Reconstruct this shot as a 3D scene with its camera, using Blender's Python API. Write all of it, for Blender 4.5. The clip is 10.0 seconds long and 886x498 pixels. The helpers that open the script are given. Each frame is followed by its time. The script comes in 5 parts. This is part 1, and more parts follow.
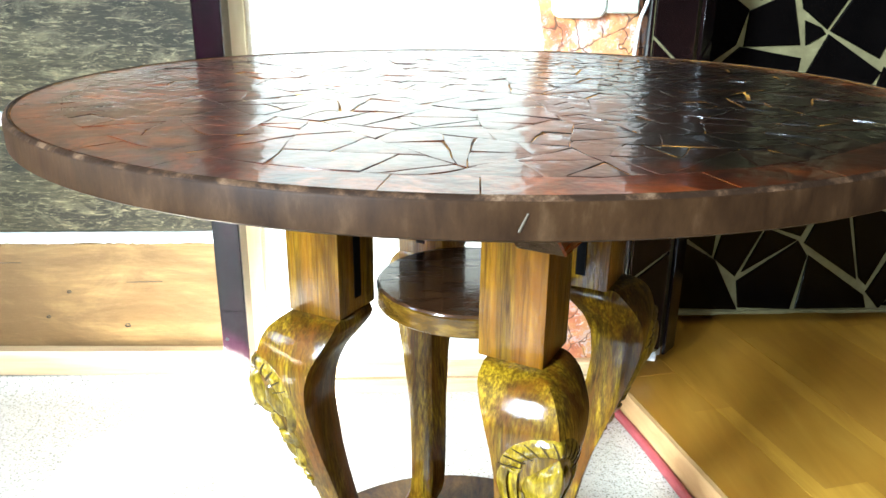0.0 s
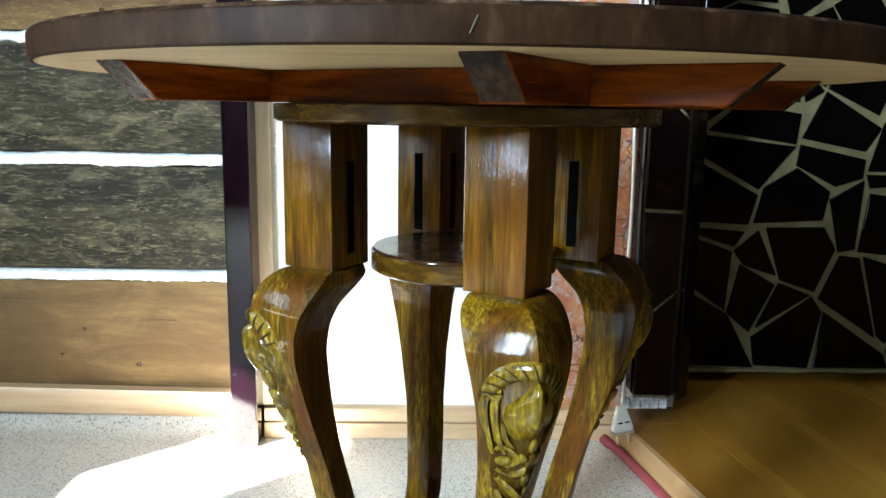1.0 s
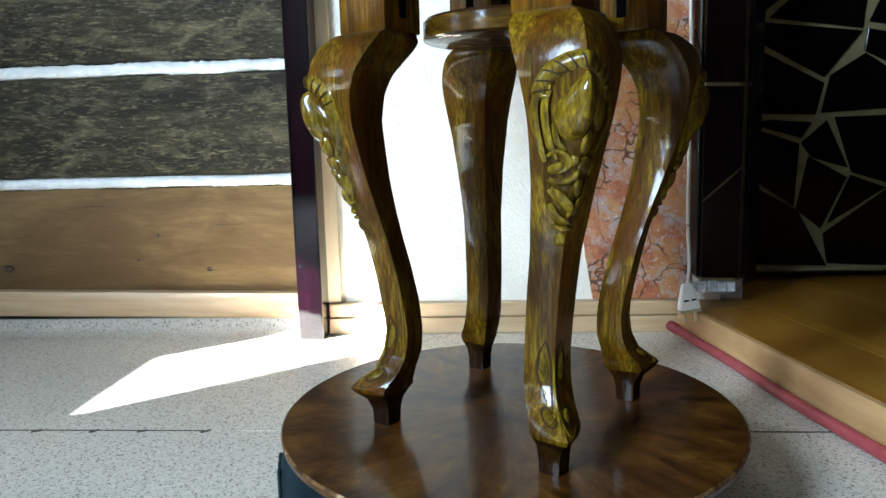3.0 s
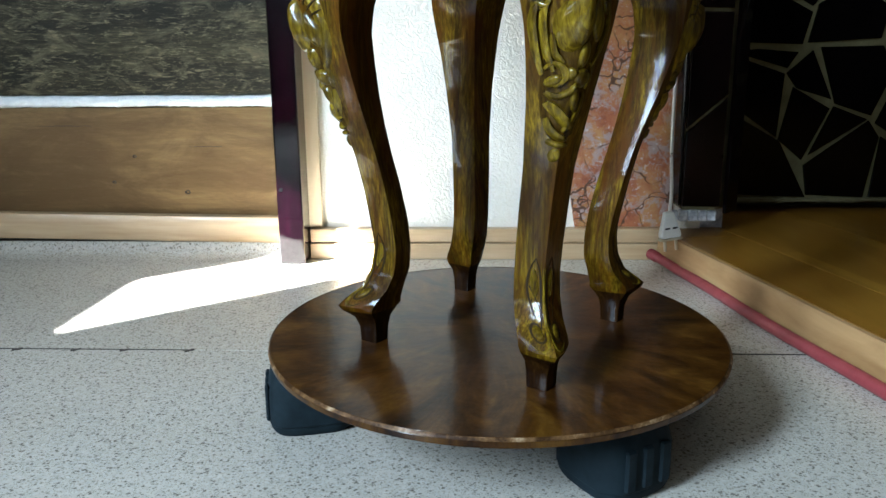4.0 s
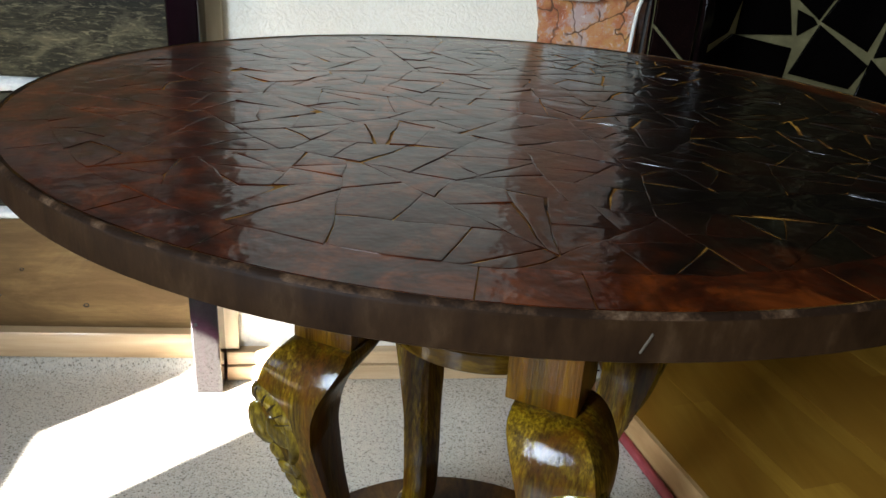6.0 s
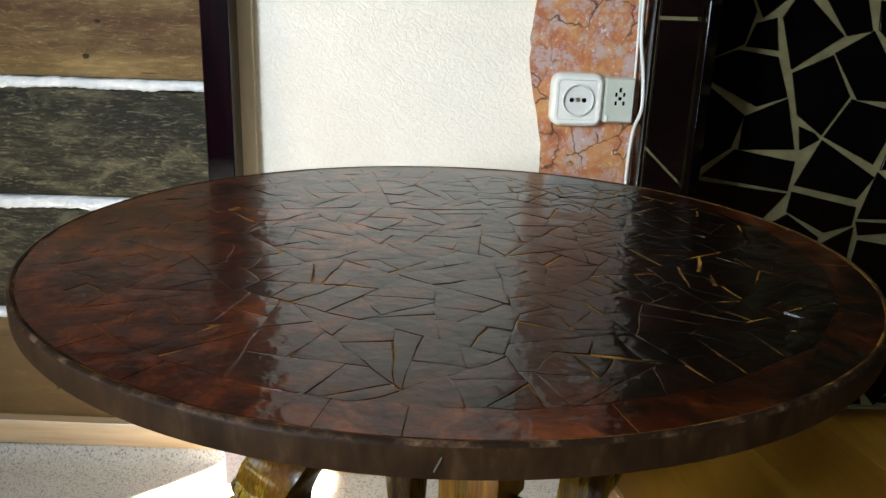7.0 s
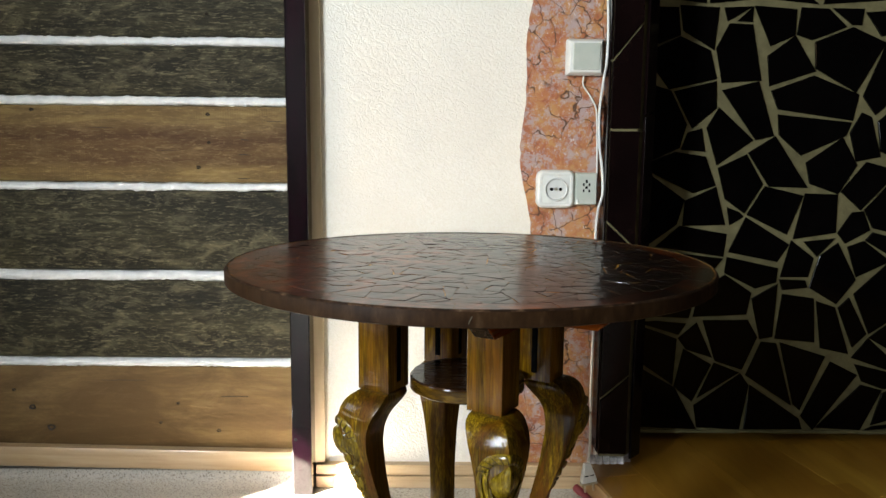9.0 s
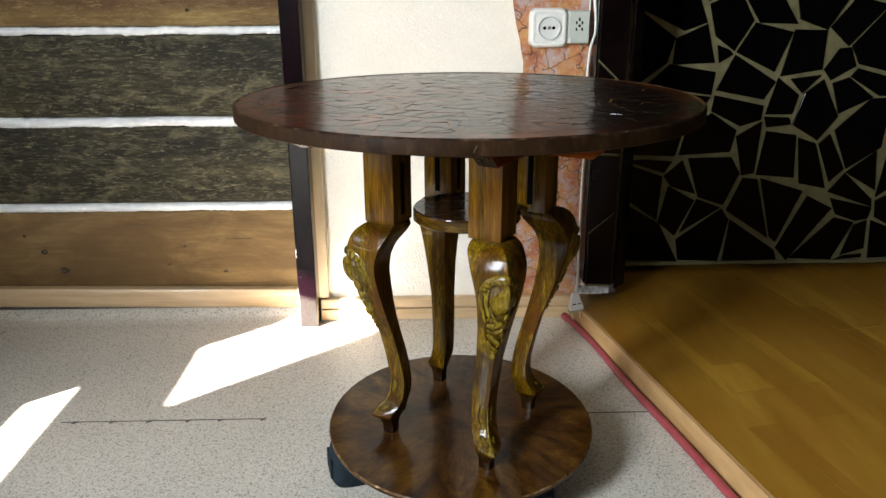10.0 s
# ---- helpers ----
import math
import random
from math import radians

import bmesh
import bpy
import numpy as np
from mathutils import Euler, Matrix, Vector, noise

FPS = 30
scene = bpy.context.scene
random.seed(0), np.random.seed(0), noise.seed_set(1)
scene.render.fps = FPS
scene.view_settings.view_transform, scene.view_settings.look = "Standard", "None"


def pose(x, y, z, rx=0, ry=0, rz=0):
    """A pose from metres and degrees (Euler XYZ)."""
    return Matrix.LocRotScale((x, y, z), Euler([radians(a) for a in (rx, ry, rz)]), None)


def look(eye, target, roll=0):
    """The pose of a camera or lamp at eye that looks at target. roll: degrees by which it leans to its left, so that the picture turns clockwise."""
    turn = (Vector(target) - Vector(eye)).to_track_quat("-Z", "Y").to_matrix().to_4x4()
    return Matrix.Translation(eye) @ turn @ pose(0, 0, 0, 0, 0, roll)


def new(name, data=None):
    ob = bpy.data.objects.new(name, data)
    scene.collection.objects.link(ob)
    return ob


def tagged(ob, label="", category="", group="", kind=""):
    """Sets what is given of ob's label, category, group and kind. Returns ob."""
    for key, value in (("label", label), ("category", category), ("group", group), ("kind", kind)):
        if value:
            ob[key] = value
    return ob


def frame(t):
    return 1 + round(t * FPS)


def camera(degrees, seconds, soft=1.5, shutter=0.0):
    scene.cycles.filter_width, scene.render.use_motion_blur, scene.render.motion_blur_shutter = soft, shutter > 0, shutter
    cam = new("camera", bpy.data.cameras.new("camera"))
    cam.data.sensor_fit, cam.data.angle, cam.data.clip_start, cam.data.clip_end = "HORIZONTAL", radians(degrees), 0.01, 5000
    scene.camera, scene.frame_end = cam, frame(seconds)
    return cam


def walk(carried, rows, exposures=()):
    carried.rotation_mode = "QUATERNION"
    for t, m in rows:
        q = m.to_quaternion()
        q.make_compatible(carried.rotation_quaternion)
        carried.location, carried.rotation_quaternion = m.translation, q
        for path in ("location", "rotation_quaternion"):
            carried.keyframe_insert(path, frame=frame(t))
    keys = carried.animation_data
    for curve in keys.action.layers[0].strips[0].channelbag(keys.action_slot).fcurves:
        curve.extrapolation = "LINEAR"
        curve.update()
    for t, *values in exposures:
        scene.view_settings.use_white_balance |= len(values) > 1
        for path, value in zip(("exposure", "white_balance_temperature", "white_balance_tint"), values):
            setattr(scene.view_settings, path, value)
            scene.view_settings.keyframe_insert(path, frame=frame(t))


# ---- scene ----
# Camera and its way
cam = camera(60.7, 10.0)
PATH = [
    (0, (0.247, 0.205, 0.679), (0.345, 2.087, 0.01), 0.6),
    (0.5, (0.26, 0.175, 0.593), (0.328, 2.124, 0.148), 0.7),
    (1, (0.276, 0.151, 0.557), (0.303, 2.117, 0.193), 0.9),
    (1.5, (0.27, 0.109, 0.534), (0.247, 2.084, 0.222), 0.8),
    (2, (0.265, 0.097, 0.493), (0.218, 2.069, 0.163), -0.0),
    (2.5, (0.293, 0.133, 0.397), (0.187, 2.11, 0.116), -3.1),
    (3, (0.286, 0.105, 0.34), (0.141, 2.077, 0.038), -1.5),
    (3.2, (0.28, 0.104, 0.335), (0.146, 2.068, -0.018), -0.1),
    (4.3, (0.269, 0.112, 0.324), (0.204, 2.04, -0.201), -0.4),
    (4.5, (0.262, 0.14, 0.371), (0.197, 2.048, -0.222), 0.2),
    (5, (0.223, 0.197, 0.492), (0.262, 2.009, -0.352), -1.8),
    (5.5, (0.2, 0.235, 0.608), (0.321, 2.049, -0.226), 2.0),
    (6, (0.195, 0.27, 0.715), (0.433, 2.094, -0.07), 3.7),
    (7.3, (0.299, 0.143, 0.777), (0.294, 2.082, 0.284), 1.4),
    (7.5, (0.299, 0.105, 0.778), (0.287, 2.056, 0.336), 0.9),
    (8, (0.283, 0.001, 0.736), (0.274, 1.969, 0.38), -1.9),
    (8.5, (0.276, -0.122, 0.733), (0.268, 1.858, 0.457), 1.2),
    (9, (0.261, -0.232, 0.759), (0.273, 1.75, 0.486), 0.5),
    (9.5, (0.248, -0.282, 0.752), (0.305, 1.663, 0.291), 0.3),
    (10, (0.237, -0.289, 0.749), (0.289, 1.601, 0.096), -0.2),
]
EXPOSURES = [(0.0, 6.74, 5750, 7), (0.5, 5.76, 5700, 7), (1.0, 5.40, 5650, 7), (2.5, 5.04, 5480, 7), (3.2, 4.88, 5450, 7), (4.0, 4.74, 5450, 7), (5.0, 4.60, 5600, 9), (5.5, 4.56, 5750, 11),
             (6.0, 4.46, 6050, 12), (7.5, 4.78, 6350, 13), (8.5, 4.70, 6570, 14), (9.5, 4.70, 6640, 15), (10.0, 4.76, 6580, 16)]
walk(cam, [(t, look(eye, target, roll)) for t, eye, target, roll in PATH], EXPOSURES)

# World, sun and window light
ROOM_Y = -1.70                                  # the wall behind the camera
WALL_X = -1.02                                  # the wall with the window
SUN_AZ, SUN_EL = radians(40.0), radians(33.0)   # the way the sunlight travels, from the x axis; its height
world = bpy.data.worlds.new("sky")
world.use_nodes = True
scene.world = world
sky = world.node_tree.nodes.new("ShaderNodeTexSky")
sky.sky_type = "NISHITA"
sky.sun_disc = False
sky.sun_elevation = SUN_EL
sky.sun_rotation = radians(230.0)
world.node_tree.links.new(sky.outputs[0], world.node_tree.nodes["Background"].inputs[0])
world.node_tree.nodes["Background"].inputs[1].default_value = 0.05

sun_data = bpy.data.lights.new("sun", "SUN")
sun_data.energy = 5.0
sun_data.angle = radians(0.9)
sun_data.color = (1.0, 0.95, 0.87)
sun = new("sun", sun_data)
sun_way = Vector((math.cos(SUN_EL) * math.cos(SUN_AZ), math.cos(SUN_EL) * math.sin(SUN_AZ), -math.sin(SUN_EL)))
sun.matrix_world = look((-6.0, -5.0, 5.0), Vector((-6.0, -5.0, 5.0)) + sun_way)


def window_lamp(name, at, towards, wide, high, watts, colour):
    data = bpy.data.lights.new(name, "AREA")
    data.shape, data.size, data.size_y, data.energy, data.color = "RECTANGLE", wide, high, watts, colour
    lamp = new(name, data)
    lamp.matrix_world = look(at, towards)
    return lamp


window_lamp("window_light", (WALL_X + 0.025, -0.68, 1.22), (0.0, -0.68, 1.22), 0.50, 0.90, 4.7, (0.80, 0.92, 1.0))


# Materials
class Mat:
    """A node material with short calls for the nodes in use here."""

    def __init__(self, name, rough=0.5, metal=0.0, coat=0.0, coat_rough=0.1):
        self.m = bpy.data.materials.new(name)
        self.m.use_nodes = True
        self.t = self.m.node_tree
        self.b = self.t.nodes["Principled BSDF"]
        self.b.inputs["Roughness"].default_value = rough
        self.b.inputs["Metallic"].default_value = metal
        self.b.inputs["Coat Weight"].default_value = coat
        self.b.inputs["Coat Roughness"].default_value = coat_rough

    def link(self, a, b):
        self.t.links.new(a, b)

    def coords(self, scale=(1, 1, 1), turn=(0, 0, 0), which="Object"):
        tc = self.t.nodes.new("ShaderNodeTexCoord")
        mp = self.t.nodes.new("ShaderNodeMapping")
        mp.inputs["Scale"].default_value = scale
        mp.inputs["Rotation"].default_value = turn
        self.link(tc.outputs[which], mp.inputs[0])
        return mp.outputs[0]

    def shifted(self, vec, amount=20.0):
        """The same coordinates, moved by an own random step for every object."""
        info = self.t.nodes.new("ShaderNodeObjectInfo")
        mul = self.t.nodes.new("ShaderNodeMath")
        mul.operation = "MULTIPLY"
        mul.inputs[1].default_value = amount
        self.link(info.outputs["Random"], mul.inputs[0])
        add = self.t.nodes.new("ShaderNodeVectorMath")
        add.operation = "ADD"
        self.link(vec, add.inputs[0])
        self.link(mul.outputs[0], add.inputs[1])
        return add.outputs[0]

    def random(self):
        return self.t.nodes.new("ShaderNodeObjectInfo").outputs["Random"]

    def noise(self, vec, scale, detail=4.0, rough=0.55, distort=0.0):
        n = self.t.nodes.new("ShaderNodeTexNoise")
        n.inputs["Scale"].default_value = scale
        n.inputs["Detail"].default_value = detail
        n.inputs["Roughness"].default_value = rough
        n.inputs["Distortion"].default_value = distort
        self.link(vec, n.inputs["Vector"])
        return n.outputs[0]

    def voronoi(self, vec, scale, feature="F1", out=0, randomness=1.0):
        v = self.t.nodes.new("ShaderNodeTexVoronoi")
        v.feature = feature
        v.inputs["Scale"].default_value = scale
        v.inputs["Randomness"].default_value = randomness
        self.link(vec, v.inputs["Vector"])
        return v.outputs[out]

    def wave(self, vec, scale, distort=3.0, detail=2.0, axis="X", dscale=1.0):
        w = self.t.nodes.new("ShaderNodeTexWave")
        w.bands_direction = axis
        w.inputs["Scale"].default_value = scale
        w.inputs["Distortion"].default_value = distort
        w.inputs["Detail"].default_value = detail
        w.inputs["Detail Scale"].default_value = dscale
        self.link(vec, w.inputs["Vector"])
        return w.outputs[1]

    def ramp(self, fac, *stops):
        r = self.t.nodes.new("ShaderNodeValToRGB")
        e = r.color_ramp.elements
        while len(e) < len(stops):
            e.new(0.5)
        for el, (pos, col) in zip(e, stops):
            el.position = pos
            col = (col, col, col) if isinstance(col, (int, float)) else col
            el.color = (*col, 1.0)
        self.link(fac, r.inputs[0])
        return r.outputs[0]

    def mix(self, fac, a, b, mode="MIX"):
        n = self.t.nodes.new("ShaderNodeMix")
        n.data_type, n.blend_type = "RGBA", mode
        for val, sock in ((fac, n.inputs[0]), (a, n.inputs[6]), (b, n.inputs[7])):
            if isinstance(val, (int, float)):
                sock.default_value = val
            elif isinstance(val, tuple):
                sock.default_value = (*val, 1.0)
            else:
                self.link(val, sock)
        return n.outputs[2]

    def colour(self, out):
        if isinstance(out, tuple):
            self.b.inputs["Base Color"].default_value = (*out, 1.0)
        else:
            self.link(out, self.b.inputs["Base Color"])
        return self

    def roughness(self, out):
        self.link(out, self.b.inputs["Roughness"])
        return self

    def bump(self, height, strength=0.3, distance=0.002, coat=False):
        n = self.t.nodes.new("ShaderNodeBump")
        n.inputs["Strength"].default_value = strength
        n.inputs["Distance"].default_value = distance
        self.link(height, n.inputs["Height"])
        self.link(n.outputs[0], self.b.inputs["Normal"])
        if coat:
            self.link(n.outputs[0], self.b.inputs["Coat Normal"])
        return self


def varnished(name, dark, mid, light, grain=(1, 1, 0.08), rough=0.2, fine=220.0, coat=0.5, bump=0.25, own=True, warm=None, sheen=0.05):
    """Lacquered wood with streaks along the axis that `grain` draws out."""
    w = Mat(name, rough=rough, coat=coat, coat_rough=sheen)
    w.b.inputs["Specular IOR Level"].default_value = 0.04
    v = w.coords(grain)
    if own:
        v = w.shifted(v)
    streak = w.noise(v, fine, 5.0, 0.65, 0.3)
    broad = w.noise(v, fine * 0.12, 3.0, 0.6, 0.8)
    c = w.ramp(streak, (0.28, dark), (0.5, mid), (0.73, light))
    c = w.mix(w.ramp(broad, (0.42, 0.0), (0.66, 0.75)), c, dark)
    if warm:
        cloud = w.noise(w.shifted(w.coords((1, 1, 0.35))), 22.0, 3.0, 0.6, 0.6)
        c = w.mix(w.ramp(cloud, (0.46, 0.0), (0.58, 0.75)), c, tuple(0.3 * k for k in warm))
        patch = w.noise(v, fine * 0.09, 4.0, 0.7, 0.6)
        c = w.mix(w.ramp(patch, (0.46, 0.0), (0.62, 0.65)), c, warm)
        vein = w.noise(v, fine * 0.4, 4.0, 0.7, 0.6)
        c = w.mix(w.ramp(vein, (0.50, 0.0), (0.68, 0.6)), c, dark)
    w.colour(c)
    w.roughness(w.ramp(streak, (0.2, rough + 0.12), (0.8, rough)))
    dimple = w.noise(w.coords((1, 1, 0.6)), 150.0, 4.0, 0.6)
    w.bump(w.mix(0.35, dimple, streak), bump * 1.5, 0.0009, coat=True)
    w.bump(streak, bump, 0.0012)
    return w.m


M = {}
M["leg"] = varnished("olive_varnished_wood", (0.013, 0.0045, 0.0007), (0.112, 0.064, 0.0022), (0.28, 0.180, 0.007), grain=(1, 1, 0.09), fine=420.0, coat=0.34, rough=0.40, bump=0.22, warm=(0.085, 0.026, 0.0012), sheen=0.015)
M["block"] = varnished("orange_varnished_wood", (0.018, 0.006, 0.0006), (0.110, 0.054, 0.0018), (0.24, 0.14, 0.004), grain=(1, 1, 0.06), fine=300.0, coat=0.36, rough=0.34, bump=0.85, warm=(0.115, 0.040, 0.0017), sheen=0.03)
M["carving"] = varnished("varnished_carving", (0.018, 0.008, 0.0006), (0.12, 0.076, 0.0035), (0.26, 0.185, 0.010), grain=(1, 1, 0.25), fine=260.0, coat=0.42, rough=0.3, bump=0.25, sheen=0.04)
# Darker tone for the shade in the recesses of the carving.
M["carving_ground"] = varnished("carving_recess_shade", (0.008, 0.003, 0.0004), (0.050, 0.025, 0.0012), (0.12, 0.070, 0.003), grain=(1, 1, 0.12), fine=300.0, coat=0.12, rough=0.4, bump=0.3)
# Near-black wood colour that carries the shade below the foot lip.
M["ankle"] = varnished("shaded_ankle", (0.005, 0.0018, 0.0006), (0.016, 0.006, 0.0012), (0.045, 0.020, 0.003), fine=240.0, coat=0.4, rough=0.35, bump=0.3)
M["plate"] = varnished("varnished_plate", (0.012, 0.005, 0.0008), (0.046, 0.022, 0.002), (0.11, 0.06, 0.006), grain=(0.25, 0.25, 1), fine=160.0)
M["batten"] = varnished("red_brown_batten", (0.016, 0.002, 0.0006), (0.15, 0.031, 0.002), (0.30, 0.074, 0.004), grain=(0.1, 1, 1), fine=110.0, coat=0.06)
M["batten_end"] = varnished("dark_batten_end", (0.006, 0.003, 0.0015), (0.020, 0.011, 0.006), (0.05, 0.03, 0.018), fine=140.0, coat=0.15)
w = Mat("brown_base_board", rough=0.35, coat=0.36, coat_rough=0.09)
w.b.inputs["Specular IOR Level"].default_value = 0.05
tc = w.t.nodes.new("ShaderNodeTexCoord")
spin = w.t.nodes.new("ShaderNodeTexGradient")
spin.gradient_type = "RADIAL"
w.link(w.coords((1, 1, 1), (0, 0, radians(90))), spin.inputs[0])
reach = w.t.nodes.new("ShaderNodeVectorMath")
reach.operation = "LENGTH"
w.link(tc.outputs["Object"], reach.inputs[0])
polar = w.t.nodes.new("ShaderNodeCombineXYZ")
w.link(spin.outputs[1], polar.inputs[0])
w.link(reach.outputs["Value"], polar.inputs[1])
stretch = w.t.nodes.new("ShaderNodeMapping")
stretch.inputs["Scale"].default_value = (34.0, 14.0, 1.0)
w.link(polar.outputs[0], stretch.inputs[0])
rays = w.noise(stretch.outputs[0], 1.0, 6.0, 0.7, 0.5)
fine = w.noise(stretch.outputs[0], 5.0, 4.0, 0.7, 0.3)
blot = w.noise(w.coords((1, 1, 1)), 15.0, 5.0, 0.65, 0.8)
c = w.ramp(w.mix(0.12, rays, fine), (0.36, (0.006, 0.0018, 0.0007)), (0.46, (0.034, 0.012, 0.0014)), (0.56, (0.070, 0.029, 0.0036)), (0.68, (0.13, 0.064, 0.008)))
plain = w.ramp(blot, (0.36, (0.007, 0.002, 0.0007)), (0.50, (0.034, 0.012, 0.0016)), (0.62, (0.070, 0.028, 0.004)))
c = w.mix(w.ramp(reach.outputs["Value"], (0.10, 0.15), (0.19, 0.85)), plain, c)
w.colour(c)
w.bump(w.mix(0.4, w.noise(w.coords(), 130.0, 3.0), fine), 0.28, 0.0012, coat=True)
M["disc"] = w.m
M["shelf"] = varnished("dark_shelf", (0.010, 0.0045, 0.002), (0.026, 0.011, 0.0045), (0.045, 0.021, 0.008), grain=(0.15, 1, 1), fine=110.0, coat=0.5, rough=0.2, bump=0.1)
M["purple"] = varnished("dark_purple_post", (0.0014, 0.0003, 0.0008), (0.0050, 0.0008, 0.0024), (0.014, 0.0018, 0.0058), fine=110.0, coat=1.0, rough=0.3, bump=0.03)
M["purple"].node_tree.nodes["Principled BSDF"].inputs["Specular IOR Level"].default_value = 0.0
M["purple"].node_tree.nodes["Principled BSDF"].inputs["Coat IOR"].default_value = 1.65

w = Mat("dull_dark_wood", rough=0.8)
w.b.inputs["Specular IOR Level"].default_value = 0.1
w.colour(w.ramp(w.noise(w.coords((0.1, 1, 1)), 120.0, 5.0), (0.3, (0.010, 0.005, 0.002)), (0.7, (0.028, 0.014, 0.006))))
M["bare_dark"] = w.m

w = Mat("raw_plywood", rough=0.7)
v = w.coords((0.08, 1, 1))
c = w.ramp(w.noise(v, 120.0), (0.3, (0.25, 0.165, 0.066)), (0.7, (0.38, 0.265, 0.12)))
w.colour(w.mix(w.ramp(w.noise(w.coords((0.5, 1, 1)), 14.0, 5.0, 0.65), (0.48, 0.0), (0.68, 0.6)), c, (0.21, 0.13, 0.045)))
M["ply"] = w.m

w = Mat("painted_rim", rough=0.5)
w.b.inputs["Specular IOR Level"].default_value = 0.05
v = w.coords((1, 1, 0.35))
n1 = w.noise(v, 60.0, 6.0, 0.7)
w.colour(w.ramp(n1, (0.3, (0.007, 0.003, 0.0012)), (0.55, (0.020, 0.0095, 0.0038)), (0.75, (0.042, 0.023, 0.0105)), (0.9, (0.10, 0.063, 0.034))))
w.bump(n1, 0.3, 0.001)
M["rim"] = w.m

w = Mat("worn_edge", rough=0.5, coat=0.08)
w.b.inputs["Specular IOR Level"].default_value = 0.12
v = w.coords()
w.colour(w.ramp(w.noise(v, 55.0, 5.0, 0.7), (0.42, (0.035, 0.015, 0.004)), (0.57, (0.14, 0.075, 0.028)), (0.70, (0.40, 0.29, 0.17))))
w.bump(w.noise(v, 200.0), 0.5, 0.001, coat=True)
M["worn"] = w.m

w = Mat("worn_rim_edge", rough=0.5)
w.b.inputs["Specular IOR Level"].default_value = 0.08
v = w.coords()
w.colour(w.ramp(w.noise(v, 60.0, 6.0, 0.75), (0.50, (0.012, 0.006, 0.003)), (0.60, (0.045, 0.024, 0.012)), (0.78, (0.15, 0.10, 0.06))))
w.bump(w.noise(v, 140.0, 3.0), 0.5, 0.0015)
M["worn_rim"] = w.m

w = Mat("joint_filler", rough=0.8)
w.b.inputs["Specular IOR Level"].default_value = 0.1
v = w.coords()
w.colour(w.ramp(w.noise(v, 34.0, 3.0), (0.36, (0.010, 0.005, 0.002)), (0.47, (0.12, 0.050, 0.006)), (0.60, (0.30, 0.15, 0.020))))
M["joint"] = w.m

def lacquered(name, more_red):
    """Dark lacquered pieces with red, brown and black clouds that run on from piece to piece."""
    w = Mat(name, rough=0.4, coat=0.58, coat_rough=0.09)
    w.b.inputs["Specular IOR Level"].default_value = 0.06
    v = w.shifted(w.coords((1, 1, 1)), 9.0)
    everywhere = w.t.nodes.new("ShaderNodeNewGeometry").outputs["Position"]
    cloud = w.noise(everywhere, 26.0, 6.0, 0.7, 0.8)
    wide = w.noise(everywhere, 5.5, 4.0, 0.65, 1.2)
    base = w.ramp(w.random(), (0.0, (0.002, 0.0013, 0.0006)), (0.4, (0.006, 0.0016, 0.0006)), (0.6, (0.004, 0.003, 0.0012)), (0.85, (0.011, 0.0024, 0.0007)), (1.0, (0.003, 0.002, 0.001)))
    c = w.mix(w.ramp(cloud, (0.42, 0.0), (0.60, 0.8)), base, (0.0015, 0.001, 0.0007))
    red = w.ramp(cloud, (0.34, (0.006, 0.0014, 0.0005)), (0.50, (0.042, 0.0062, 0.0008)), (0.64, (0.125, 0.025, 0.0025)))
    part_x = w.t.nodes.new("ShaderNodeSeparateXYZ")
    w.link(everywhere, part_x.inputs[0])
    # towards higher x the red clouds give way to near black
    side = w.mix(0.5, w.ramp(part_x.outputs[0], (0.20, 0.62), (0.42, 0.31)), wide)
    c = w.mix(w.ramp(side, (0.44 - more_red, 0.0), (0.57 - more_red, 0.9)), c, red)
    grain = w.noise(w.shifted(w.coords((1, 0.2, 1)), 9.0), 160.0, 5.0, 0.7, 0.5)
    c = w.mix(w.ramp(grain, (0.5, 0.0), (0.7, 0.45)), c, (0.004, 0.002, 0.001))
    w.colour(c)
    w.bump(w.mix(0.4, w.noise(v, 50.0, 3.0, 0.55), w.noise(everywhere, 95.0, 2.0, 0.5)), 0.42, 0.0028, coat=True)
    return w.m


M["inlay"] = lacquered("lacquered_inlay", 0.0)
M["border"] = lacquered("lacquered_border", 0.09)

w = Mat("linoleum", rough=0.27)
w.b.inputs["Specular IOR Level"].default_value = 0.85
v = w.coords((1, 1, 1))
soft = w.noise(v, 3.0, 3.0)
base = w.ramp(soft, (0.3, (0.57, 0.53, 0.44)), (0.7, (0.67, 0.63, 0.53)))
fv = w.coords((265, 305, 100), (0, 0, 0.5))
fleck = w.voronoi(fv, 1.0, "F1", 0, 1.0)
pale = w.noise(w.coords((330, 280, 100), (0, 0, -0.4)), 1.0, 1.0, 0.4)
c = w.mix(w.ramp(pale, (0.54, 0.0), (0.62, 0.5)), base, (0.68, 0.66, 0.60))
often = w.ramp(w.noise(w.coords((190, 190, 60)), 1.0, 2.0, 0.5), (0.44, 0.0), (0.56, 1.0))
c = w.mix(w.mix(often, (0.0, 0.0, 0.0), w.ramp(fleck, (0.26, 0.8), (0.46, 0.0))), c, (0.10, 0.080, 0.055))
tiny = w.voronoi(w.coords((520, 470, 100), (0, 0, -0.3)), 1.0, "F1", 0, 1.0)
c = w.mix(w.ramp(tiny, (0.20, 0.6), (0.36, 0.0)), c, (0.19, 0.16, 0.12))
w.colour(c)
w.bump(w.noise(v, 420.0, 2.0), 0.10, 0.0006)
mottle = w.ramp(w.noise(v, 130.0, 4.0, 0.7), (0.3, 0.78), (0.7, 1.0))
